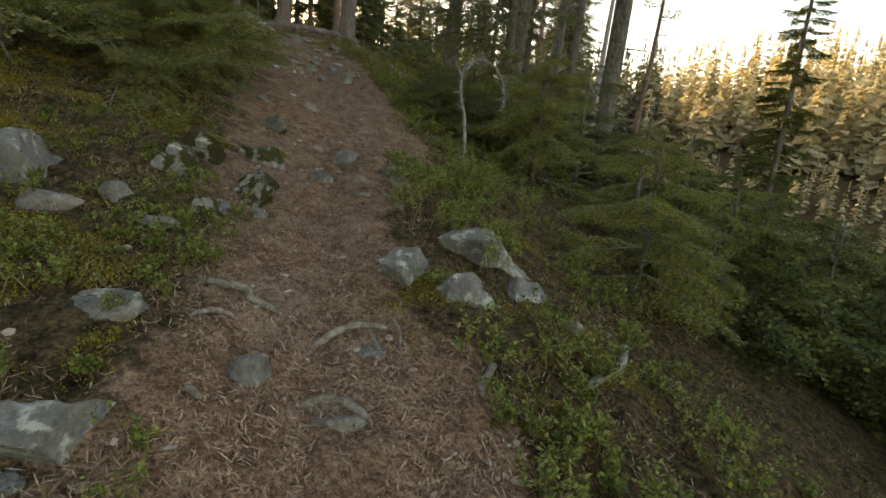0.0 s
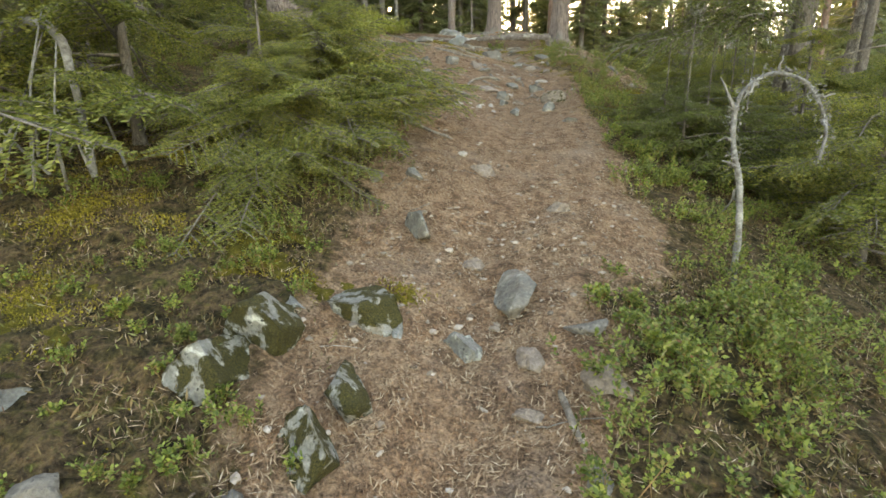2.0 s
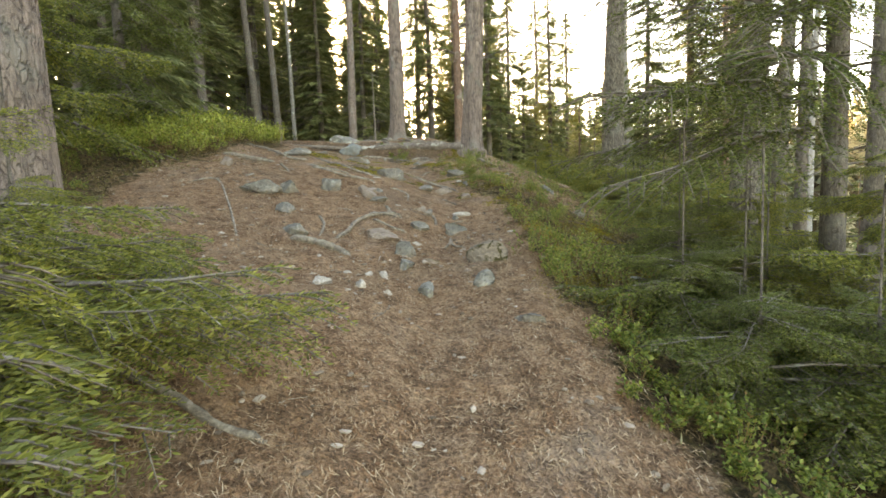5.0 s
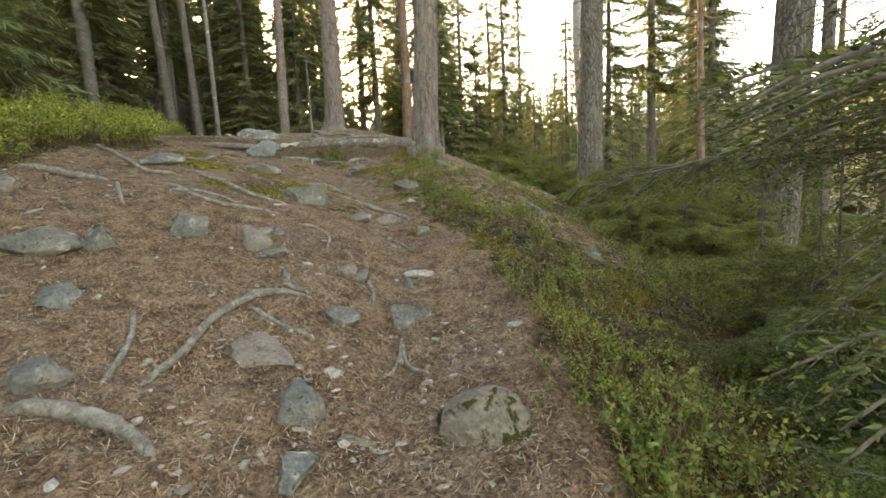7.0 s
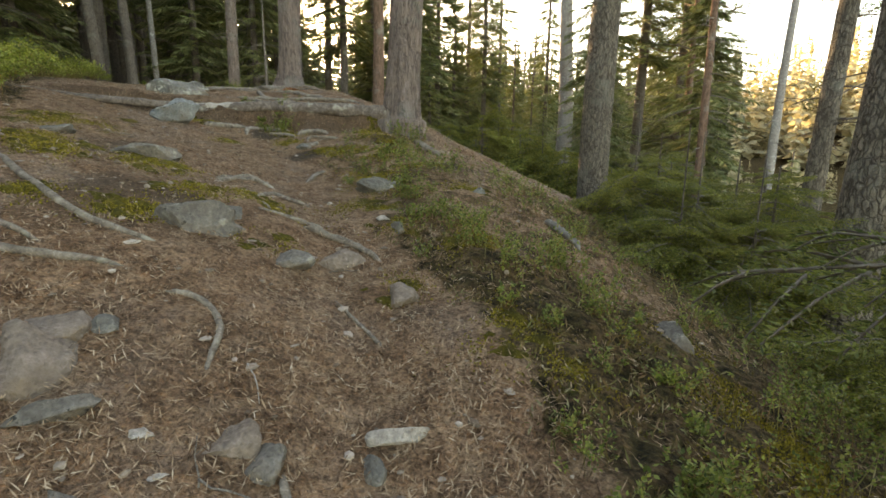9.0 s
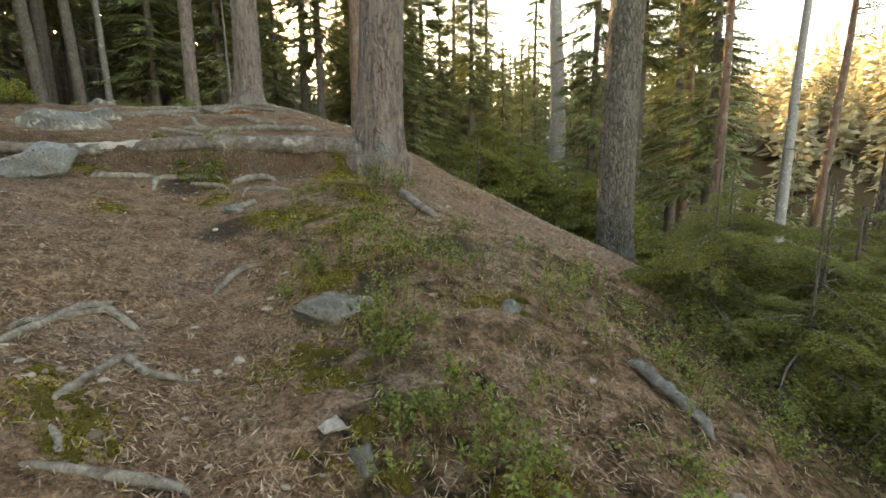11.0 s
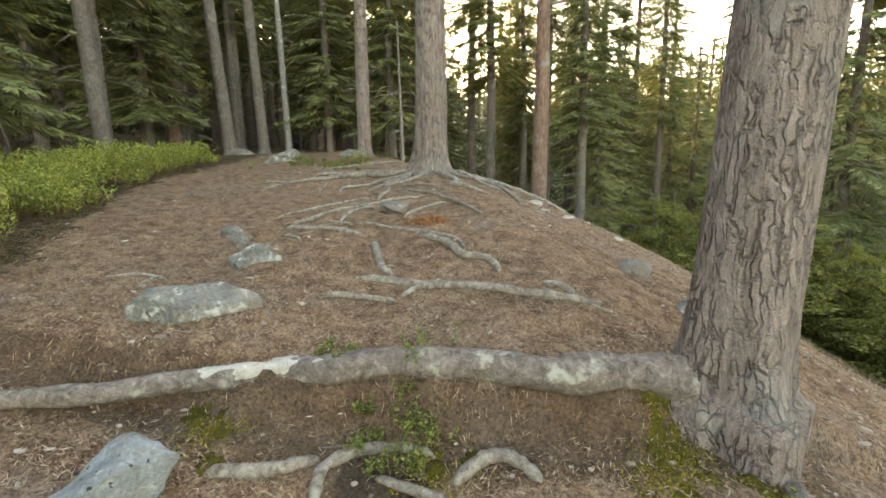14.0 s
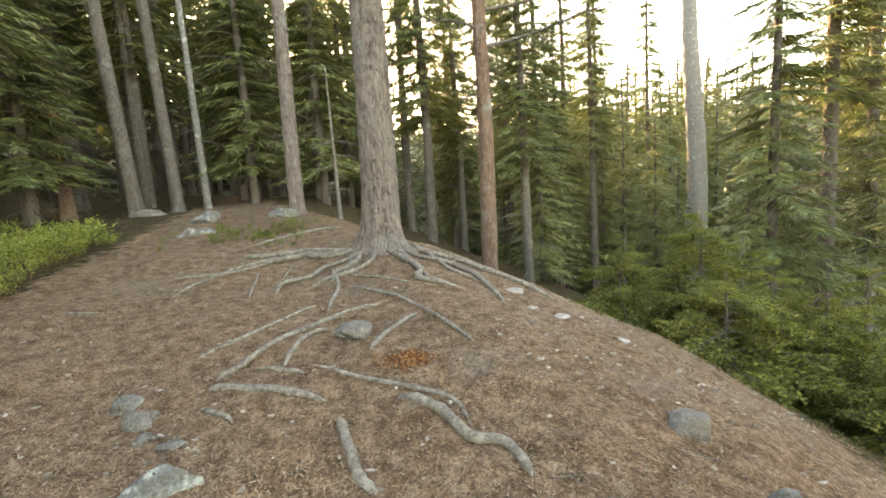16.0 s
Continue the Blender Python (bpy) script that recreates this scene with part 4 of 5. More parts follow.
# ---------------------------------------------------------------- rocks and roots
# rocks by look: x, y, width, depth, turn; roots: thickness, then points along the ground
ROCKS = {
    "bigblue": [(-4.98, 13.12, 0.50, 0.30, 40)],
    "blue": [(-2.67, 11.89, 0.30, 0.17, 18), (-1.18, 1.62, 0.22, 0.14, 36), (-0.59, 1.53, 0.12, 0.13, 21), (-1.24, 2.75, 0.07, 0.09, 41), (-1.51, 4.48, 0.24, 0.32, 25), (-0.83, 4.14, 0.21, 0.32, 15), (-0.28, 3.28, 0.10, 0.12, 5), (-1.83, 5.06, 0.11, 0.14, 38), (-3.06, 6.73, 0.29, 0.17, 37), (-3.95, 8.87, 0.28, 0.20, 49), (-3.78, 9.06, 0.20, 0.22, 45), (-3.48, 8.56, 0.13, 0.16, 48), (-3.14, 8.11, 0.15, 0.18, 51), (-3.53, 9.50, 0.25, 0.22, 37), (-2.27, 8.35, 0.16, 0.20, 27), (-2.07, 9.17, 0.18, 0.22, 14), (-3.19, 10.69, 0.19, 0.16, 24), (-2.35, 8.97, 0.14, 0.12, 22)],
    "blue 1": [(-3.04, 9.70, 0.07, 0.08, 37), (-2.14, 9.54, 0.08, 0.08, 14), (-4.61, 10.73, 0.28, 0.15, 46), (-4.61, 11.29, 0.25, 0.13, 41), (-0.89, 10.78, 0.20, 0.25, -17), (-2.37, 11.17, 0.11, 0.08, 14), (-6.52, 15.32, 0.14, 0.17, 48), (-6.16, 15.01, 0.15, 0.08, 47), (-5.96, 14.99, 0.13, 0.07, 45)],
    "lichen": [(-0.97, 1.15, 0.45, 0.28, 40), (-0.97, 1.00, 0.09, 0.10, 44), (-2.13, 2.46, 0.43, 0.53, 41), (-0.12, 2.42, 0.36, 0.28, 3), (0.17, 2.30, 0.34, 0.24, -5), (0.28, 2.80, 0.60, 0.34, -5), (0.47, 2.56, 0.36, 0.38, -10), (-1.66, 3.54, 0.18, 0.23, 37), (-1.22, 3.67, 0.18, 0.22, 27), (-1.03, 2.81, 0.12, 0.11, 34), (-0.90, 3.74, 0.18, 0.22, 19), (-2.18, 8.05, 0.17, 0.15, 29), (-1.91, 12.04, 0.10, 0.12, -5), (-3.65, 13.11, 0.15, 0.08, 27), (-5.52, 13.96, 0.52, 0.29, 47), (-5.73, 14.74, 0.31, 0.19, 39), (-3.05, 15.37, 0.22, 0.12, -13), (-10.96, 21.80, 0.67, 0.37, 37)],
    "lichen 1": [(-9.51, 22.35, 0.60, 0.33, 30), (-9.63, 19.92, 0.65, 0.36, 39)],
    "grey": [(-1.82, 2.27, 0.24, 0.15, 39), (0.70, 2.42, 0.18, 0.10, -16), (-0.23, 1.79, 0.11, 0.07, 7), (-0.27, 1.42, 0.13, 0.07, 11), (-1.35, 2.30, 0.16, 0.10, 31), (-1.63, 2.49, 0.14, 0.13, 56), (-0.41, 4.00, 0.16, 0.09, 7), (-2.03, 4.87, 0.13, 0.16, 48), (-1.20, 7.36, 0.21, 0.13, 6), (-2.78, 10.49, 0.18, 0.11, 19), (-2.90, 9.39, 0.15, 0.08, 39), (-2.74, 9.19, 0.07, 0.09, 39), (-2.40, 9.48, 0.10, 0.12, 23), (-3.19, 10.47, 0.34, 0.19, 30), (-4.04, 11.41, 0.33, 0.18, 34), (-6.30, 15.18, 0.13, 0.16, 42), (-3.34, 15.88, 0.22, 0.28, -6), (-5.46, 16.35, 0.30, 0.16, 24)],
    "grey 1": [(-13.44, 22.94, 0.55, 0.30, 44)],
    "mossy": [(-1.25, 2.65, 0.16, 0.16, 25), (-1.66, 3.08, 0.23, 0.29, 44), (-1.59, 3.32, 0.25, 0.31, 39), (-1.39, 3.70, 0.22, 0.27, 30), (-1.19, 3.28, 0.14, 0.18, 31), (-1.12, 2.99, 0.21, 0.26, 34)],
    "brown": [(-1.10, 4.35, 0.18, 0.11, 19), (-0.62, 3.75, 0.10, 0.12, 12), (-0.54, 3.47, 0.10, 0.06, 12), (-0.34, 3.13, 0.13, 0.07, 8), (-0.30, 3.69, 0.16, 0.15, 5), (-1.52, 5.58, 0.15, 0.19, 22), (-3.12, 9.51, 0.18, 0.22, 31), (-4.84, 9.50, 0.19, 0.19, 51), (-3.18, 9.61, 0.19, 0.15, 41), (-2.52, 9.48, 0.12, 0.11, 27), (-2.08, 9.46, 0.07, 0.04, 12), (-2.23, 10.41, 0.13, 0.17, 11), (-2.62, 10.72, 0.23, 0.13, 17)],
    "pale": [(-1.74, 5.71, 0.08, 0.09, 26), (-2.25, 8.58, 0.09, 0.06, 23), (-2.10, 9.67, 0.18, 0.10, 12), (-2.74, 7.78, 0.06, 0.06, 51), (-1.48, 9.08, 0.11, 0.06, 0), (-2.73, 9.40, 0.09, 0.05, 35), (-2.61, 9.32, 0.06, 0.03, 32), (-2.47, 11.28, 0.14, 0.09, 12), (-3.98, 17.24, 0.17, 0.09, -1), (-4.22, 17.28, 0.17, 0.09, 3), (-4.40, 17.84, 0.20, 0.11, 5), (-3.47, 17.25, 0.19, 0.11, -7)],
    "mossbrown": [(-1.54, 8.34, 0.36, 0.22, 4)],
    "pale 1": [(-2.51, 7.35, 0.15, 0.12, 40), (-2.28, 7.47, 0.10, 0.14, 30), (-2.10, 7.49, 0.09, 0.10, 20), (-2.24, 7.78, 0.09, 0.12, 15), (-2.35, 7.76, 0.06, 0.09, 10), (-2.46, 7.66, 0.06, 0.04, 35)],
    "lichen 2": [(-1.89, 7.68, 0.12, 0.16, 12), (-1.53, 7.87, 0.18, 0.14, -20)],
    "brown 1": [(-1.55, 5.58, 0.15, 0.14, 20), (-0.84, 5.26, 0.16, 0.11, -15), (-2.03, 8.26, 0.14, 0.08, 10), (-2.60, 8.56, 0.34, 0.17, -20)],
}
ROOTS_1 = [
    (0.030, [(-1.01, 1.95), (-0.87, 1.97), (-0.78, 1.98), (-0.74, 1.91), (-0.62, 1.92)]),
    (0.028, [(-0.46, 1.76), (-0.39, 1.88), (-0.29, 1.96), (-0.14, 1.96)]),
    (0.016, [(-0.25, 1.94), (-0.20, 1.81), (-0.19, 1.70)]),
    (0.030, [(-0.41, 1.47), (-0.31, 1.51), (-0.16, 1.44)]),
    (0.020, [(-0.90, 1.71), (-0.83, 1.77), (-0.75, 1.78)]),
    (0.020, [(-0.75, 1.39), (-0.69, 1.37)]),
    (0.014, [(-0.17, 2.05), (-0.12, 1.94), (-0.11, 1.83)]),
    (0.030, [(0.29, 1.84), (0.24, 1.71), (0.23, 1.64)]),
    (0.025, [(-0.47, 3.63), (-0.39, 3.48), (-0.33, 3.38)]),
    (0.018, [(-4.62, 8.61), (-4.47, 8.86), (-3.97, 8.40), (-3.18, 7.50)]),
    (0.035, [(-6.25, 11.56), (-4.69, 10.48), (-4.30, 10.47)]),
    (0.030, [(-4.40, 10.68), (-3.64, 10.24), (-3.11, 10.20)]),
]
ROOTS_2 = [
    (0.030, [(-2.64, 6.04), (-2.37, 6.02), (-2.12, 5.99), (-1.97, 6.02)]),
    (0.035, [(-4.83, 7.13), (-4.26, 6.89), (-3.63, 6.61)]),
    (0.018, [(-2.41, 5.60), (-2.19, 5.48), (-2.09, 5.38)]),
    (0.032, [(-2.55, 9.07), (-2.71, 8.96), (-2.81, 8.82), (-2.84, 8.61), (-2.82, 8.42), (-2.84, 8.14)]),
    (0.022, [(-3.19, 8.62), (-3.01, 8.38), (-2.92, 8.11)]),
    (0.022, [(-2.76, 8.83), (-2.56, 8.77), (-2.40, 8.77)]),
    (0.050, [(-3.09, 7.95), (-2.93, 8.0), (-2.75, 8.0), (-2.55, 7.96)]),
    (0.050, [(-5.19, 9.85), (-4.92, 9.93), (-4.44, 9.96)]),
    (0.030, [(-4.44, 9.96), (-4.09, 9.61)]),
    (0.030, [(-4.25, 10.15), (-3.58, 9.85), (-3.16, 10.01)]),
    (0.032, [(-2.87, 10.94), (-2.61, 10.91), (-2.38, 10.76)]),
    (0.020, [(-2.05, 8.98), (-2.02, 8.80), (-2.03, 8.67)]),
]
ROOTS_3 = [
    (0.018, [(-2.05, 8.98), (-1.97, 8.75), (-1.84, 8.69)]),
    (0.020, [(-2.36, 9.45), (-2.25, 9.23)]),
    (0.025, [(-4.30, 9.10), (-4.29, 9.25)]),
    (0.022, [(-3.03, 9.96), (-2.89, 9.99), (-2.76, 9.89), (-2.70, 9.68)]),
    (0.020, [(-2.36, 9.44), (-2.30, 9.34), (-2.26, 9.21)]),
    (0.025, [(-2.72, 9.10), (-2.63, 9.08), (-2.57, 9.09)]),
    (0.030, [(-2.81, 8.88), (-2.78, 8.94), (-2.70, 9.00)]),
    (0.030, [(-3.58, 11.28), (-3.58, 11.72), (-3.33, 11.67)]),
    (0.025, [(-4.02, 9.95), (-3.78, 9.99), (-3.48, 9.96)]),
    (0.015, [(-2.51, 10.36), (-2.30, 10.15), (-2.23, 10.07)]),
    (0.026, [(-3.21, 11.08), (-3.23, 11.23), (-3.25, 11.37), (-3.25, 11.46), (-3.12, 11.40), (-2.99, 11.46)]),
    (0.025, [(-3.65, 11.45), (-3.59, 11.60), (-3.49, 11.76)]),
]
ROOTS_4 = [
    (0.026, [(-3.14, 10.91), (-3.03, 10.96), (-2.88, 11.00), (-2.76, 11.02)]),
    (0.030, [(-3.27, 12.06), (-3.26, 12.25), (-3.19, 12.36)]),
    (0.022, [(-3.16, 11.06), (-3.06, 10.98)]),
    (0.035, [(-4.86, 13.36), (-4.64, 13.47), (-4.50, 13.62)]),
    (0.030, [(-4.40, 13.38), (-4.46, 13.60), (-4.31, 13.78), (-4.05, 13.83)]),
    (0.035, [(-3.99, 13.71), (-3.84, 13.89), (-3.64, 13.82)]),
    (0.025, [(-4.29, 13.65), (-3.96, 13.64)]),
    (0.022, [(-3.77, 13.46), (-3.78, 13.59), (-3.68, 13.61), (-3.40, 13.59)]),
    (0.030, [(-3.71, 13.12), (-3.63, 13.19), (-3.58, 13.27)]),
    (0.018, [(-2.77, 14.31), (-2.74, 13.95), (-2.70, 13.75)]),
    (0.035, [(-5.05, 14.79), (-4.70, 14.82), (-4.31, 14.84), (-3.88, 14.81), (-3.41, 14.85)]),
    (0.025, [(-5.07, 14.44), (-4.83, 14.56), (-4.63, 14.63)]),
]
ROOTS_5 = [
    (0.022, [(-4.64, 14.65), (-4.57, 14.84)]),
    (0.022, [(-3.85, 14.98), (-3.75, 14.98), (-3.64, 14.85)]),
    (0.016, [(-6.44, 14.11), (-6.27, 14.27), (-6.06, 14.29)]),
    (0.014, [(-6.10, 14.10), (-6.17, 14.31)]),
    (0.035, [(-5.20, 15.37), (-5.04, 15.13), (-4.94, 15.00), (-4.82, 14.92)]),
    (0.030, [(-6.14, 15.52), (-5.82, 15.53), (-5.29, 15.50)]),
    (0.035, [(-4.94, 15.60), (-4.65, 15.47), (-4.47, 15.30), (-4.27, 15.28), (-4.11, 15.04)]),
    (0.018, [(-5.67, 15.90), (-5.21, 15.75), (-4.81, 15.63), (-4.60, 15.57), (-4.46, 15.39)]),
    (0.020, [(-6.52, 15.83), (-6.31, 16.30), (-6.08, 17.00)]),
    (0.026, [(-6.15, 15.60), (-6.08, 15.74), (-6.01, 16.20), (-5.75, 16.64), (-5.44, 16.96)]),
    (0.024, [(-5.79, 15.81), (-5.84, 16.22), (-5.75, 16.43)]),
    (0.026, [(-5.27, 16.07), (-5.25, 16.33), (-5.10, 16.74)]),
]
ROOTS_6 = [
    (0.026, [(-5.93, 16.80), (-6.09, 17.38), (-6.53, 18.18)]),
    (0.018, [(-6.85, 17.04), (-7.30, 17.92)]),
    (0.022, [(-8.24, 17.55), (-7.54, 17.87), (-7.33, 18.48), (-6.91, 18.83)]),
    (0.030, [(-8.26, 19.18), (-7.89, 20.16), (-7.41, 20.64)]),
    (0.028, [(-6.52, 19.15), (-6.28, 18.09)]),
    (0.030, [(-5.93, 19.18), (-5.45, 18.61), (-5.05, 17.93), (-4.74, 17.84)]),
    (0.016, [(-6.35, 17.93), (-5.66, 17.55), (-5.28, 17.34)]),
    (0.020, [(-6.10, 17.50), (-5.38, 17.04), (-4.93, 16.64), (-4.52, 16.16)]),
    (0.018, [(-5.96, 15.79), (-5.59, 15.75)]),
    (0.018, [(-6.01, 15.30), (-5.76, 15.23)]),
    (0.014, [(-8.39, 16.49), (-8.07, 16.60)]),
    (0.012, [(-12.81, 19.92), (-13.06, 20.91)]),
]
ROOTS_7 = [
    (0.018, [(-7.71, 17.01), (-7.70, 17.50), (-7.58, 18.16), (-7.38, 19.18)]),
    (0.014, [(-6.91, 17.76), (-7.06, 18.29)]),
]

LOOK = {
    "lichen": "grey boulder spotted with pale lichen, half sunk in the ground",
    "blue": "blue-grey stone set in the trodden ground",
    "bigblue": "large smooth grey boulder lying below the great root",
    "grey": "plain grey stone in the ground",
    "brown": "dusty brown stone pressed into the path",
    "pale": "small pale stone lying on the needles",
    "mossy": "light grey rock with dark olive moss on it",
    "mossbrown": "rounded brown rock half grown over with moss",
}


def rock(x, y, w, d, turn, look_name, seed):
    rng = np.random.default_rng(seed)
    bm = bmesh.new()
    bmesh.ops.create_icosphere(bm, subdivisions=5 if w > .3 else 4 if w > .11 else 3, radius=.5)
    k = rng.uniform(0, 50, 3)
    # a few flat breaks, then lumps and grain
    cuts = [(unit(rng.normal(0, 1, 3) * (1, 1, .8)), rng.uniform(.16, .38)) for _ in range(9)]
    tall = .85 if look_name in ("mossy", "lichen", "mossbrown", "bigblue") else .66
    for v in bm.verts:
        p = np.array(v.co)
        for n, o in cuts:
            over = p @ n - o
            if over > 0:
                p = p - n * over
        p = p * (1 + .18 * noise.noise(Vector(p * 2.6 + k)) + .10 * noise.noise(Vector(p * 6 + k)) + .04 * noise.noise(Vector(p * 14 + k)))
        v.co = (p[0] * w * 1.25, p[1] * d * 1.25, p[2] * min(w, d) * tall * 1.5)
    for f in bm.faces:
        f.smooth = True
    me = bpy.data.meshes.new("rock")
    bm.to_mesh(me)
    bm.free()
    me.materials.append(M_ROCK[look_name])
    ob = tagged(new("boulder" if w > .3 else "stone", me), LOOK[look_name], "rock", "stones along the path")
    slope = (gz(x, y + .2) - gz(x, y - .2)) / .4
    ob.matrix_basis = pose(x, y, gz(x, y) + min(w, d) * (-.10 if look_name in ("brown", "pale") else -.16 if look_name == "lichen" and y < 5 else .16 if look_name == "bigblue" else -.02), math.degrees(math.atan(slope)) * .7, 0, turn)


seed_no = 0
for key, rows in ROCKS.items():
    for x, y, w, d, turn in rows:
        seed_no += 1
        if key == "mossy":
            w, d = w * 1.4, d * 1.4
        elif key.split()[0] in ("blue", "grey", "brown"):
            w, d = w * 1.18, d * 1.22
        rock(x, y, w, d, turn, key.split()[0], seed_no)


def surface_root(r, flat, seed, label, material=None, name="tree_root", lift=.25):
    rng = np.random.default_rng(seed)
    n = max(len(flat) * 7, 10)
    p = spline([(a, b, 0) for a, b in flat], n)
    p[:, :2] += np.cumsum(rng.normal(0, r * .10, (n, 2)), 0) * np.sin(np.linspace(0, np.pi, n))[:, None]
    u = np.linspace(0, 1, n)
    ends = np.minimum(1, np.minimum(u / .12, (1 - u) / .12))
    hump = np.interp(u, np.linspace(0, 1, 5), rng.uniform(.1, .9, 5))
    rad = r * (.62 + .38 * np.sin(np.pi * (.25 + .6 * u))) * (.55 + .45 * ends) * rng.uniform(.9, 1.1, n)
    p[:, 2] = ground(p[:, 0], p[:, 1]) + rad * (lift + hump * .6) - (1 - ends) * r * 1.1
    tagged(new(name, tube_mesh(name, [tube(p, rad, 9, .06, rng)], material or M_ROOT)), label, "root", "roots over the path")


LABELS = ("weathered grey root running over the brown needles", "bare pale root arching out of the ground", "thin grey root crossing the trodden ground")
for k, (r, flat) in enumerate(ROOTS_1 + ROOTS_2 + ROOTS_3 + ROOTS_4 + ROOTS_5 + ROOTS_6 + ROOTS_7):
    surface_root(r * (.58 if flat[0][1] < 12.6 else .86), flat, k, LABELS[k % 3] if r > .02 else LABELS[2])


def great_root():
    """The thick root that crosses the path from the foot of the near pine."""
    rng = np.random.default_rng(77)
    flat = [(-2.9, 14.42), (-3.25, 14.33), (-3.7, 14.18), (-4.15, 14.08), (-4.55, 13.95), (-4.95, 13.8), (-5.3, 13.55), (-5.6, 13.3), (-6.1, 13.05), (-6.8, 12.9)]
    n = 150
    p = spline([(a, b, 0) for a, b in flat], n)
    u = np.linspace(0, 1, n)
    rad = np.interp(u, [0, .06, .14, .3, .55, .75, 1], [.17, .115, .085, .075, .062, .042, .025])
    rad = rad * (1 + .07 * np.sin(u * 31) * np.sin(u * 13 + 1) + .05 * np.sin(u * 77))
    p[:, 1] += .02 * np.sin(u * 23) + .012 * np.sin(u * 51)
    base = np.minimum(ground(p[:, 0], p[:, 1] + .14), ground(p[:, 0], p[:, 1] - .1) + .14)
    base = np.polyval(np.polyfit(u, base, 3), u)
    p[:, 2] = base - rad * .1 + .008 * np.sin(u * 19)
    ob = tagged(new("great_root"), "thick grey root with lichened bark lying across the path", "root")
    v, f, c = tube(p, rad, 20)
    # furrows along the bark
    k = np.arange(n * 20)
    ang, along = (k % 20) / 20 * 2 * np.pi, k // 20
    out = v[:n * 20] - p[along]
    bark = 1 + .10 * np.sin(7 * ang + .05 * along + np.sin(along * .11)) * np.sin(along * .33 + ang * 2) + rng.normal(0, .035, n * 20)
    v[:n * 20] = p[along] + out * bark[:, None]
    child("root", tube_mesh("root", [(v, f, c)], M_LOG), ob)
    surface_root(.034, [(-2.80, 14.25), (-2.74, 13.95), (-2.63, 13.62), (-2.46, 13.36), (-2.28, 13.18)], 640, "grey root running down the slope from a pine")
    q = p[62:104] + (0, -.006, .014)
    child("bare_wood", tube_mesh("bare_wood", [tube(q, rad[62:104] * (.35 + .52 * np.sin(np.linspace(.1, 3.04, 42)) * (1 + .12 * np.sin(np.arange(42) * .9))), 14, .04, rng)], M_STRIPPED), ob, "stripped white wood where the bark is gone")


great_root()


def pine_foot_roots():
    """The fan of roots from the pine on the knoll."""
    rng = np.random.default_rng(9)
    cx, cy = -6.10, 18.75
    for a, l in ((-170, 1.9), (-152, 1.6), (-128, 1.7), (-105, 1.2), (-82, 1.3), (-58, 1.5), (-38, 1.9), (-24, 2.3), (-10, 2.2), (170, 1.5)):
        t, flat = radians(a), []
        for s in np.linspace(.12, 1, 6):
            t += rng.normal(0, .12)
            flat.append((cx + math.cos(t) * l * s, cy + math.sin(t) * l * s))
        surface_root(rng.uniform(.022, .04), flat, int(a) + 400, "bare grey root spreading from the foot of a pine", None, "tree_root", .55)


pine_foot_roots()


def rotten_wood():
    """A crumbling rust-red lump of rotten wood among the roots."""
    rng = np.random.default_rng(55)
    x, y = -4.95, 15.95
    p = np.stack([x + rng.normal(0, .10, 900), y + rng.normal(0, .06, 900)], -1)
    z = ground(p[:, 0], p[:, 1]) + .05 * np.exp(-((p[:, 0] - x) ** 2 + (p[:, 1] - y) ** 2) / .01) * rng.random(900)
    d = unit(rng.normal(0, 1, (900, 3)) + (0, 0, .4))
    me = mesh_of("rotten_wood", *blades(np.stack([p[:, 0], p[:, 1], z], -1), d, unit(np.cross(d, rng.normal(0, 1, d.shape))), rng.uniform(.015, .04, 900), rng.uniform(.006, .016, 900)), M_RUST)
    tagged(new("rotten_wood", me), "crumbled rust-red rotten wood under a root", "rotten wood")


rotten_wood()


# ---------------------------------------------------------------- low plants and litter
def scatter(rng, n, x0, x1, y0, y1):
    return rng.uniform(x0, x1, n), rng.uniform(y0, y1, n)


CLUMPS = [(-2.65, 12.86), (-2.84, 12.25), (-2.34, 11.65), (-2.14, 11.34), (-2.04, 11.17), (-2.39, 12.31), (-2.7, 13.62), (-1.67, 12.15), (-1.46, 10.75), (-1.31, 9.46), (-4.3, 13.84), (-4.45, 13.80)]        # bilberry tufts on the brow


def berry_density(x, y):
    """How thickly bilberry grows."""
    xc = np.interp(y, AXIS_Y, AXIS_X)
    u = x - xc
    off = 1 - on_path(x, y)
    right = (u > 0) * (smooth(2.2, 3.6, y) * smooth(9.5, 7.5, y) * smooth(2.4, 1.2, u) * (1 - .75 * smooth(6.5, 7.2, y) * smooth(.9, 1.3, u)) + .42 * smooth(7.5, 9, y) * smooth(13.4, 12.2, y) * smooth(3.0, 1.6, u) + .75 * smooth(3, 1, y) * smooth(3.0, 1.6, u))
    left = (u < 0) * (.55 * smooth(2.8, 1.4, y) + .5 * smooth(5, 3, y) + .3 * smooth(5, 7, y) * smooth(-2.6, -3.4, u) * smooth(11, 9, y))
    knoll = .7 * np.exp(-((x + 8.6) ** 2 + (y - 20.2) ** 2) / .5)
    clumps = sum(1.3 * np.exp(-((x - a) ** 2 + (y - b) ** 2) / .028) for a, b in CLUMPS)
    return off * (right + left) * (.45 + .9 * smooth(-.2, .5, wob(x, y, 2.3, 12))) + knoll + clumps


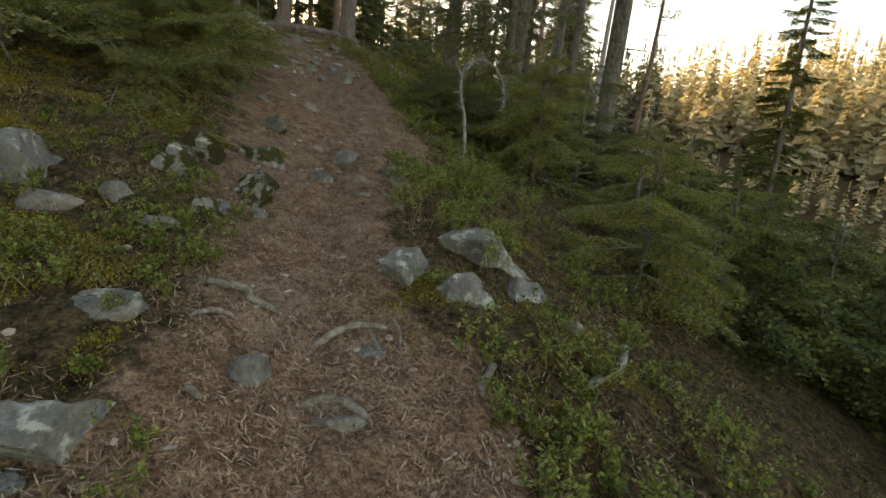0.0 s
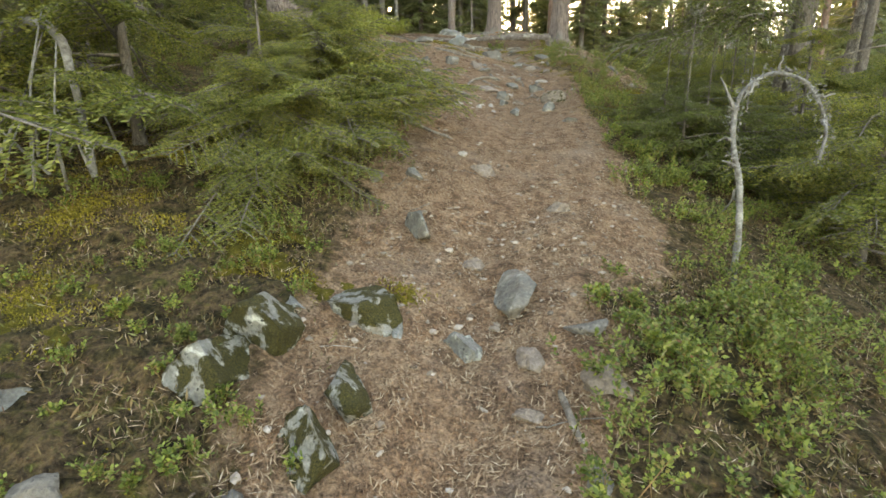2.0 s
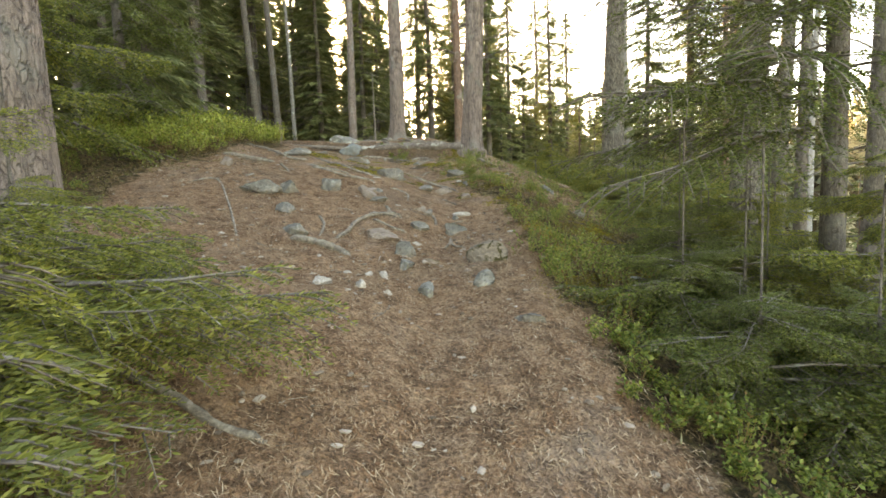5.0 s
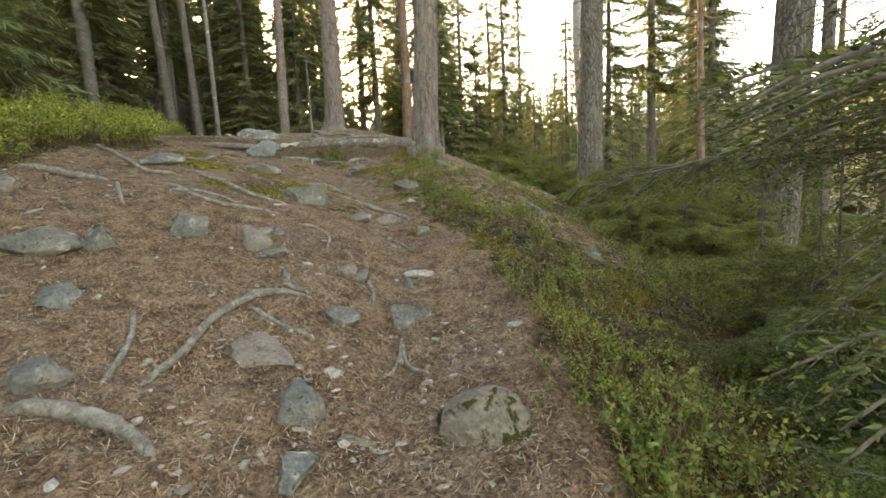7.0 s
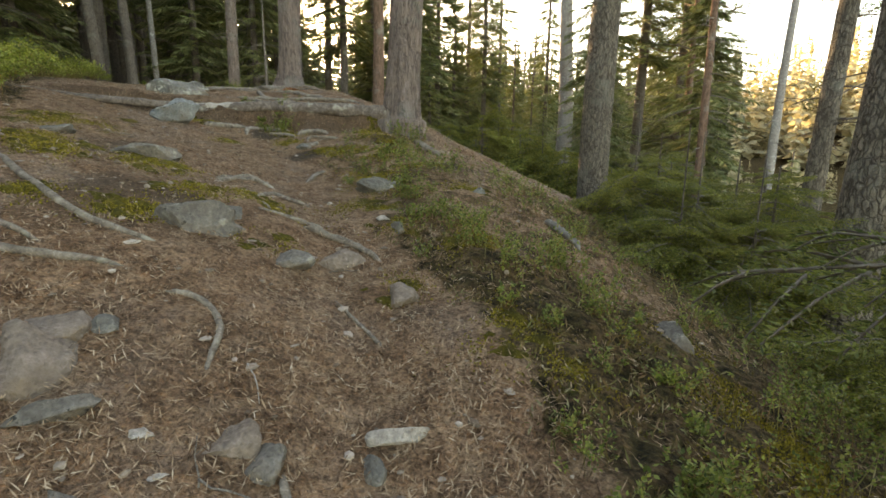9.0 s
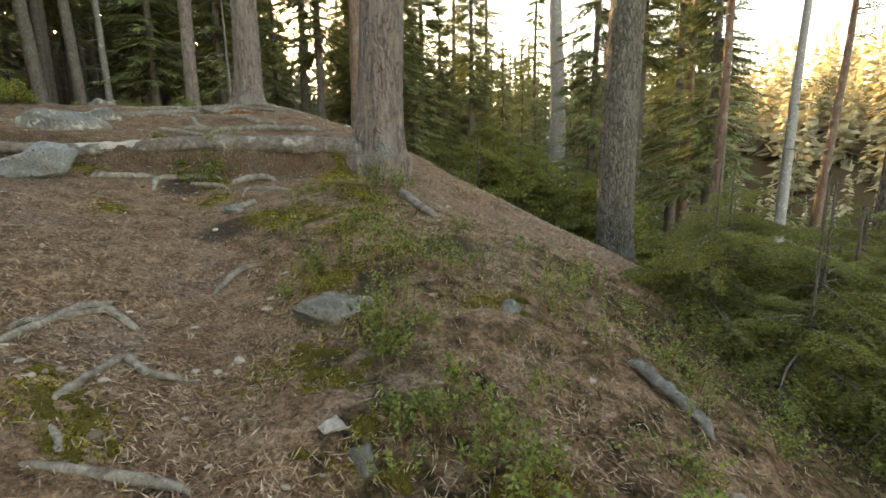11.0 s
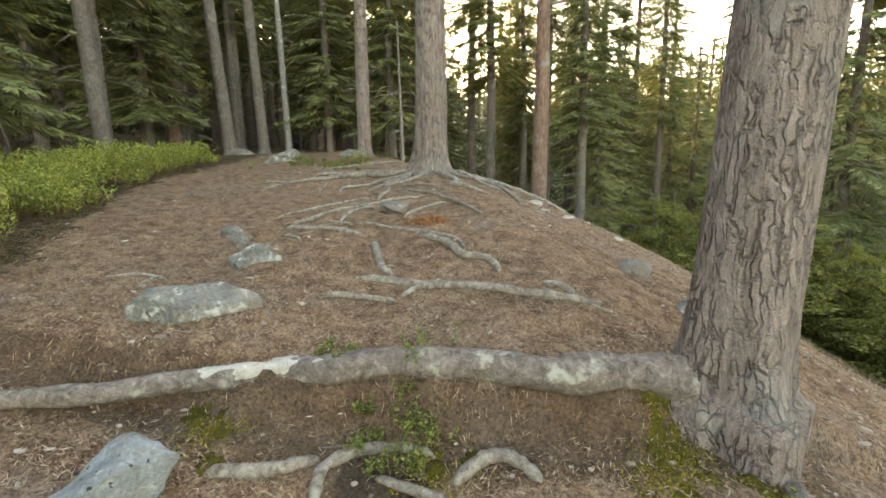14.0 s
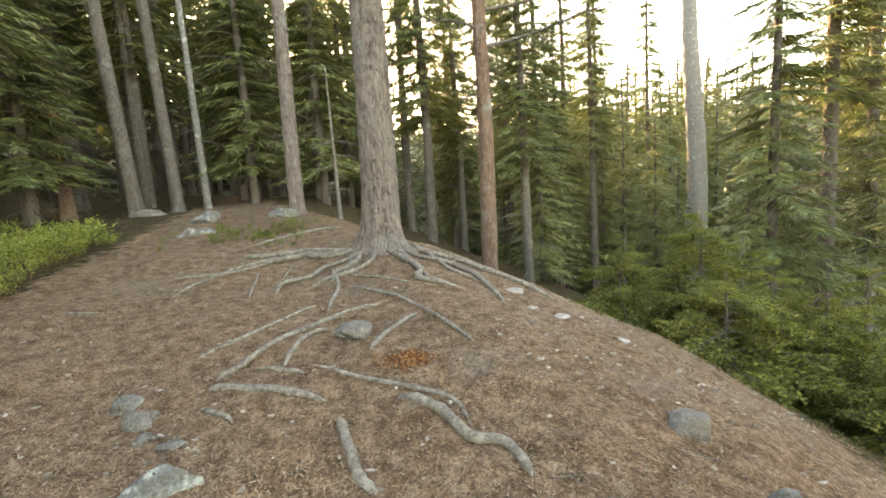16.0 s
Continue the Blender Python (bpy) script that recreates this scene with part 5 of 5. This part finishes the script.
def shoots(rng, x, y, h, wide, per, n_leaf, size):
    """Leaves of little shrubs: upright shoots, each with leaves crowded towards its tip."""
    n = len(x)
    base = np.stack([x, y, ground(x, y) - .01], -1)[:, None]
    tilt = rng.normal(0, 1, (n, per, 2)) * (wide / h)[:, None, None] * .62
    d = unit(np.concatenate([tilt, np.ones((n, per, 1))], -1))
    l = h[:, None] * rng.uniform(.62, 1.1, (n, per))
    foot = base + np.concatenate([rng.normal(0, .3, (n, per, 2)) * wide[:, None, None], np.zeros((n, per, 1))], -1)
    u = rng.uniform(.22, 1.0, (n, per, n_leaf)) ** .62
    p = (foot[:, :, None] + d[:, :, None] * (l[..., None] * u)[..., None] + rng.normal(0, .006, (n, per, n_leaf, 3))).reshape(-1, 3)
    out = rng.normal(0, 1, (n, per, n_leaf, 3)) * (1, 1, .35)
    q = unit(unit(out) * .85 + d[:, :, None] * .55).reshape(-1, 3)
    s = unit(np.cross(q, np.array([0, 0, 1.]) + rng.normal(0, .35, q.shape)))
    k = rng.uniform(.7, 1.15, len(p)) * np.repeat(size, per * n_leaf)
    ends = foot + d * l[..., None]
    return blades(p, q, s, k, k * .62), foot.reshape(-1, 3), ends.reshape(-1, 3)


def stems_of(foot, ends, rng, width=.004):
    d = ends - foot
    l = np.linalg.norm(d, axis=-1)
    d = unit(d)
    return blades(foot, d, unit(np.cross(d, rng.normal(0, 1, d.shape))), l, np.full(len(l), width))


def bilberry():
    """Low shrubs of small leaves, set close with dark gaps between them."""
    rng = np.random.default_rng(21)
    x, y = scatter(rng, 26000, -11, 3.2, -.5, 21)
    keep = rng.random(len(x)) < berry_density(x, y) * .7
    x, y = x[keep][:4300], y[keep][:4300]
    left = x < np.interp(y, AXIS_Y, AXIS_X)
    h = rng.uniform(.11, .25, len(x)) * (.6 + .65 * smooth(-.5, .6, wob(x, y, 4.1, 18))) * np.where(left, .7, 1.15)
    leaf, foot, ends = shoots(rng, x, y, h, h * rng.uniform(.45, .7, len(x)), 9, 19, np.where(left | (y > 8.5), .018, .023) * rng.uniform(.85, 1.15, len(x)))
    tagged(new("bilberry_leaves", mesh_of("bilberry_leaves", *leaf, M_BERRY)), "low bright green bilberry shrubs along the path", "shrub", kind="stuff")
    tagged(new("bilberry_stems", mesh_of("bilberry_stems", *stems_of(foot, ends, rng), M_HEATH)), "thin stems of bilberry and heather", "shrub", kind="stuff")


def bilberry_bushes():
    """The taller bright bilberry bushes on the bank at the top, in clumps."""
    rng = np.random.default_rng(51)
    spots = []
    for _ in range(9000):
        x, y = rng.uniform(-12.5, -4.0), rng.uniform(9.4, 19.2)
        u = x - float(np.interp(y, AXIS_Y, AXIS_X))
        edge = -1.9 if y < 14 else -3.2
        if float(on_path(x, y)) > .35 or u > edge or u < -6.0 or (y < 11.2 and u > -3.2) or float(wob(x, y, 1.9, 27)) < -.45:
            continue
        if all((x - a) ** 2 + (y - b) ** 2 > .25 ** 2 for a, b in spots):
            spots.append((x, y))
        if len(spots) >= 350:
            break
    x, y = np.array(spots).T
    h = rng.uniform(.24, .50, len(x))
    leaf, foot, ends = shoots(rng, x, y, h, rng.uniform(.14, .24, len(x)), 34, 16, rng.uniform(.03, .042, len(x)))
    tagged(new("bilberry_bushes", mesh_of("bilberry_bushes", *leaf, M_BUSH)), "bright green bilberry bushes on the bank above the path", "shrub", kind="stuff")
    tagged(new("bush_stems", mesh_of("bush_stems", *stems_of(foot, ends, rng, .006), M_HEATH)), "brown stems of bilberry bushes", "shrub", kind="stuff")


def heather():
    rng = np.random.default_rng(22)
    x, y = scatter(rng, 56000, -8, 3.2, -.5, 19)
    keep = rng.random(len(x)) < (1 - on_path(x, y)) * (.35 + .5 * smooth(-.3, .5, wob(x, y, 2.9, 14))) * (1 - .85 * (y > 10.5) * (x < np.interp(y, AXIS_Y, AXIS_X) - 1.5))
    x, y = x[keep], y[keep]
    n, per = len(x), 15
    z = ground(x, y)
    p = np.repeat(np.stack([x, y, z - .01], -1), per, 0) + rng.normal(0, .035, (n * per, 3)) * (1, 1, 0)
    d = unit(rng.normal(0, .9, p.shape) + (0, 0, .55))
    leaf = blades(p, d, unit(np.cross(d, rng.normal(0, 1, d.shape))), rng.uniform(.018, .062, len(p)), rng.uniform(.005, .010, len(p)))
    tagged(new("heather", mesh_of("heather", *leaf, M_HEATH)), "brownish heather, crowberry and dry sprigs on the banks", "heather", kind="stuff")


def moss():
    """Soft cushions of olive moss beside and on the path."""
    rng = np.random.default_rng(23)
    spots = [(-2.9, 12.9, .32), (-3.05, 13.6, .22), (-2.75, 12.2, .3), (-2.6, 11.5, .3), (-3.2, 13.9, .18), (-2.9, 14.1, .15), (-2.5, 12.6, .2), (-3.9, 11.2, .2), (-4.1, 13.75, .2), (-5.0, 13.55, .2),
             (-4.4, 10.9, .3), (-3.9, 11.3, .25), (-3.4, 10.9, .2), (-5.1, 11.9, .35), (-2.25, 10.5, .15), (-1.9, 11.0, .25), (-1.75, 10.2, .25), (-1.95, 12.0, .25), (-1.7, 3.7, .2), (-1.3, 3.9, .15),
             (-2.5, 2.9, .35), (-2.2, 3.7, .3), (-1.9, 2.1, .3), (.6, 3.4, .3), (.9, 2.2, .3), (.5, 1.6, .2)]
    spots += [(a, b, .17) for a, b in [(-3.28, 11.12), (-3.08, 11.02), (-2.52, 11.56), (-2.4, 11.28), (-3.21, 12.87), (-3.22, 14.28), (-3.16, 14.1), (-3.19, 13.58), (-3.17, 13.06), (-2.83, 13.37), (-3.39, 12.94), (-3.92, 13.36), (-4.23, 10.88), (-3.56, 10.38), (-3.42, 10.42), (-2.94, 10.6), (-3.84, 10.24), (-4.3, 12.84)]]
    for _ in range(4000):
        x, y, r = rng.uniform(-5, .6), rng.uniform(.3, 13.4), rng.uniform(.14, .36)
        u = x - float(np.interp(y, AXIS_Y, AXIS_X))
        if float(on_path(x, y)) < .3 and ((-3.4 < u < 0 and y < 6.5) or (0 < u < 2.2 and (y > 8 or y < 3))):
            spots.append((x, y, r))
        if len(spots) > 123:
            break
    lots = []
    for x, y, r in spots[:46]:
        for _ in range(5):
            a, b, q = x + rng.normal(0, .45) * r, y + rng.normal(0, .45) * r, r * rng.uniform(.22, .5)
            u, th = np.meshgrid(np.linspace(0, 1, 7), np.linspace(0, 2 * np.pi, 22, endpoint=False), indexing="ij")
            rim = q * u * (.75 + .25 * np.sin(3 * th + a * 9) + .16 * np.sin(7 * th + b * 7))
            vx, vy = a + rim * np.cos(th), b + rim * np.sin(th) * .8
            vz = ground(vx, vy) + .022 * (1 - u * u) - .004 + .004 * wob(vx, vy, 60, 2)
            i, j = np.meshgrid(np.arange(6), np.arange(22), indexing="ij")
            f = np.stack([i * 22 + j, (i + 1) * 22 + j, (i + 1) * 22 + (j + 1) % 22, i * 22 + (j + 1) % 22], -1).reshape(-1, 4)
            lots.append((np.stack([vx, vy, vz], -1).reshape(-1, 3), f))
    tagged(new("moss_cushions", mesh_of("moss_cushions", *joined(lots), M_MOSSPAD, True)), "dark olive cushions of moss on the bank", "moss", kind="stuff")
    ps = []
    for x, y, r in spots:
        n = int(34000 * r * r) + 400
        q = rng.normal(0, .5, (n, 2)) * r
        w = np.exp(-(q ** 2).sum(1) / (r * r))
        keep = rng.random(n) < .55 + .6 * wob(x + q[:, 0], y + q[:, 1], 15, 3)
        q, w = q[keep], w[keep]
        ps.append(np.stack([x + q[:, 0], y + q[:, 1], ground(x + q[:, 0], y + q[:, 1]) + .012 * w], -1))
    p = np.concatenate(ps)
    d = unit(rng.normal(0, .5, p.shape) + (0, 0, 1))
    leaf = blades(p - (0, 0, .004), d, unit(np.cross(d, rng.normal(0, 1, d.shape))), rng.uniform(.007, .014, len(p)), rng.uniform(.006, .011, len(p)))
    tagged(new("moss", mesh_of("moss", *leaf, M_SODMOSS)), "soft olive moss in patches on the ground", "moss", kind="stuff")


def litter():
    rng = np.random.default_rng(24)
    x, y = scatter(rng, 820000, -9, 1.5, -.3, 20)
    keep = rng.random(len(x)) < (.27 + .73 * on_path(x, y)) * np.where(y > 15, .5, 1) * (1 - .9 * bare_soil(x, y))
    x, y = x[keep], y[keep]
    n = len(x)
    a = rng.uniform(0, 6.28, n)
    d = np.stack([np.cos(a), np.sin(a), np.zeros(n)], -1)
    l = rng.uniform(.022, .058, n)
    z0, z1 = ground(x, y), ground(x + d[:, 0] * l, y + d[:, 1] * l)
    d = unit(np.stack([d[:, 0], d[:, 1], (z1 - z0) / l + rng.normal(0, .2, n)], -1))
    s = unit(np.cross(d, np.array([0, 0, 1.]) + rng.normal(0, .25, (n, 3))))
    leaf = blades(np.stack([x, y, z0 + .006 + np.abs(rng.normal(0, .004, n))], -1), d, s, l, rng.uniform(.0024, .0046, n))
    tagged(new("needle_litter", mesh_of("needle_litter", *leaf, M_LITTER)), "fallen brown pine needles strewn over the path", "litter", kind="stuff")


def pebbles():
    rng = np.random.default_rng(25)
    x, y = scatter(rng, 40000, -8.5, 1, 0, 20)
    keep = rng.random(len(x)) < on_path(x, y) * (.3 + .6 * smooth(0, .6, wob(x, y, 1.4, 15)))
    x, y = x[keep], y[keep]
    n = len(x)
    bm = bmesh.new()
    bmesh.ops.create_icosphere(bm, subdivisions=1, radius=1)
    v0 = np.array([v.co[:] for v in bm.verts])
    f0 = np.array([[v.index for v in f.verts] for f in bm.faces])
    bm.free()
    sc = (.004 + .018 * rng.random((n, 1, 1)) ** 2.2) * rng.uniform(.5, 1.6, (n, 1, 3)) * (1, 1, .45)
    a = rng.uniform(0, 6.28, n)
    v = v0[None] * sc * rng.uniform(.75, 1.2, (n, len(v0), 1))
    c, s = np.cos(a)[:, None], np.sin(a)[:, None]
    v = np.stack([v[..., 0] * c - v[..., 1] * s, v[..., 0] * s + v[..., 1] * c, v[..., 2]], -1)
    v = v + np.stack([x, y, ground(x, y) + .004], -1)[:, None]
    f = (f0[None] + np.arange(n)[:, None, None] * len(v0)).reshape(-1, 3)
    tagged(new("pebbles", mesh_of("pebbles", v.reshape(-1, 3), f, M_CHIP)), "small pebbles and wood chips on the path", "pebbles", kind="stuff")


def twigs():
    """Fallen twigs and cones on the path, each a thing of its own."""
    rng = np.random.default_rng(26)
    kinds = []
    for k in range(5):
        n = 7
        s = np.linspace(-.5, .5, n)[:, None]
        p = np.concatenate([s, .06 * np.sin(4 * s + k) + rng.normal(0, .012, (n, 1)), np.abs(rng.normal(0, .006, (n, 1)))], 1)
        lots = [tube(p, np.linspace(.016, .007, n), 6, .08, rng)]
        if k % 2:
            lots.append(tube(p[3] + np.array([.5, .45 * (-1) ** k, .05]) * np.linspace(0, .5, 4)[:, None], np.linspace(.009, .003, 4), 5))
        kinds.append(tube_mesh("twig", lots, (M_TWIG, M_ROOT, M_STRIPPED, M_TWIG, M_ROOT)[k]))
    names = ("short dark twig lying on the needles", "weathered forked twig on the path", "small pale peeled stick on the path", "dark forked twig on the needles", "grey weathered stick on the path")
    n = 0
    while n < 130:
        x, y = rng.uniform(-7, 1), rng.uniform(.8, 17)
        if float(on_path(x, y)) < .4:
            continue
        k, l = int(rng.integers(5)), rng.uniform(.06, .26)
        ob = tagged(new("twig", kinds[k]), names[k], "twig", "fallen twigs")
        slope = (gz(x, y + .1) - gz(x, y - .1)) / .2
        cross = (gz(x + .1, y) - gz(x - .1, y)) / .2
        ob.matrix_basis = pose(x, y, gz(x, y) + .006, math.degrees(math.atan(slope)), -math.degrees(math.atan(cross)), 0) @ pose(0, 0, 0, 0, 0, rng.uniform(0, 360)) @ Matrix.Diagonal((l, l, l * .8, 1))
        n += 1


def dead_arch():
    """The lichen-covered dead stem that bows over beside the path."""
    rng = np.random.default_rng(31)
    z = gz(.22, 5.11)
    p = spline([(.22, 5.1, z - .05), (.22, 5.12, 1.18), (.21, 5.16, 1.36), (.19, 5.19, 1.52), (.15, 5.21, 1.66), (.13, 5.24, 1.82), (.14, 5.28, 1.94), (.19, 5.33, 2.03), (.31, 5.40, 2.10), (.47, 5.45, 2.05),
                (.56, 5.46, 1.93), (.61, 5.45, 1.78), (.59, 5.39, 1.62)], 60)
    ob = tagged(new("dead_sapling"), "bowed dead sapling covered with pale grey lichen", "dead tree")
    child("stem", tube_mesh("stem", [tube(p, np.linspace(.019, .008, 60), 8, .12, rng)], M_LICHENED), ob)
    lots = []
    for k in (8, 14, 17, 22, 27, 33, 36, 40, 44, 48, 52):
        d = unit(rng.normal(0, 1, 3) + (0, -.2, .2))
        l = rng.uniform(.06, .24)
        lots.append(tube(p[k] + d * l * np.linspace(0, 1, 5)[:, None] + rng.normal(0, .006, (5, 3)), np.linspace(.012, .004, 5), 5, .15, rng))
    for lot in lots:
        child("side_twig", tube_mesh("side_twig", [lot], M_LICHENED), ob)
    c = p[rng.integers(18, 60, 900)] + rng.normal(0, .022, (900, 3))
    d = unit(rng.normal(0, 1, (900, 3)))
    child("beard_lichen", mesh_of("beard_lichen", *blades(c, d, unit(np.cross(d, rng.normal(0, 1, d.shape))), rng.uniform(.012, .035, 900), np.full(900, .007)), M_LICHENED), ob, "tufts of pale lichen")


def dead_branch_left():
    rng = np.random.default_rng(32)
    lots = [tube(spline([(-4.5, 3.3, 1.9), (-4.18, 3.50, 2.26), (-3.92, 3.65, 2.39), (-3.69, 3.77, 2.46), (-3.54, 3.81, 2.37), (-3.43, 3.78, 2.12), (-3.40, 3.78, gz(-3.4, 3.78) - .03)], 40), np.linspace(.04, .022, 40), 8, .1, rng)]
    for _ in range(9):
        q = np.array([rng.uniform(-4.2, -3.3), rng.uniform(3.4, 4.0), 0])
        q[2] = gz(q[0], q[1]) - .03
        e = q + (rng.normal(0, .3), rng.normal(0, .2), rng.uniform(.5, 1.1))
        lots.append(tube(spline([q, (q + e) / 2 + rng.normal(0, .06, 3), e], 10), np.linspace(.012, .004, 10), 5, .1, rng))
    for k, lot in enumerate(lots):
        tagged(new("dead_branch", tube_mesh("dead_branch", [lot], M_LICHENED)), "long dead grey branch leaning on the bank under spruces" if k == 0 else "thin dead grey branch sticking out of the mossy bank", "dead branch", "dead branches on the bank")


def fallen_stems():
    for k, (r, pts) in enumerate(((.026, [(-1.42, 11.95), (-1.32, 11.78), (-1.22, 11.62)]), (.022, [(.7, 1.9), (.95, 2.2), (1.15, 2.6)]), (.02, [(.3, 7.5), (.6, 7.62), (1.0, 7.5)]), (.016, [(-.6, 8.6), (-.2, 8.8), (.2, 8.75)]))):
        surface_root(r, pts, 900 + k, "pale fallen branch lying in the heather", M_LICHENED, "fallen_branch", .8)


def waterfall():
    """White water far off between the trees of the valley."""
    m, nt, b, v = start("white_water", .4, .5)
    nt.links.new(ramp_of(nt, noise_of(nt, stretched(nt, v, (1.2, 1.2, .25)), 1.5, 5), [(.3, (.45, .48, .5)), (.6, (.9, .92, .93))]), b.inputs["Base Color"])
    rng = np.random.default_rng(41)
    x0, y0 = 15.0, 121.6
    z0 = gz(x0, y0 - 9) - 1
    us, ws = np.linspace(0, 1, 40), np.linspace(-1, 1, 9)
    gu, gw = np.meshgrid(us, ws, indexing="ij")
    step = np.floor(gu * 3) / 3
    x = x0 + gw * (1.3 + .9 * gu) + .8 * np.sin(gu * 7) + rng.normal(0, .15, gu.shape)
    y = y0 - 7 * step - gu * 2 - np.abs(gw) * -.6 + rng.normal(0, .2, gu.shape)
    z = z0 + (16.6 - z0) * (1 - gu) + rng.normal(0, .1, gu.shape)
    i, j = np.meshgrid(np.arange(39), np.arange(8), indexing="ij")
    f = np.stack([i * 9 + j, i * 9 + j + 1, (i + 1) * 9 + j + 1, (i + 1) * 9 + j], -1).reshape(-1, 4)
    tagged(new("waterfall", mesh_of("waterfall", np.stack([x, y, z], -1).reshape(-1, 3), f, m, True)), "white waterfall far off between the spruces", "water", kind="structure")


bilberry()
bilberry_bushes()
heather()
moss()
litter()
pebbles()
twigs()
dead_arch()
dead_branch_left()
fallen_stems()
waterfall()
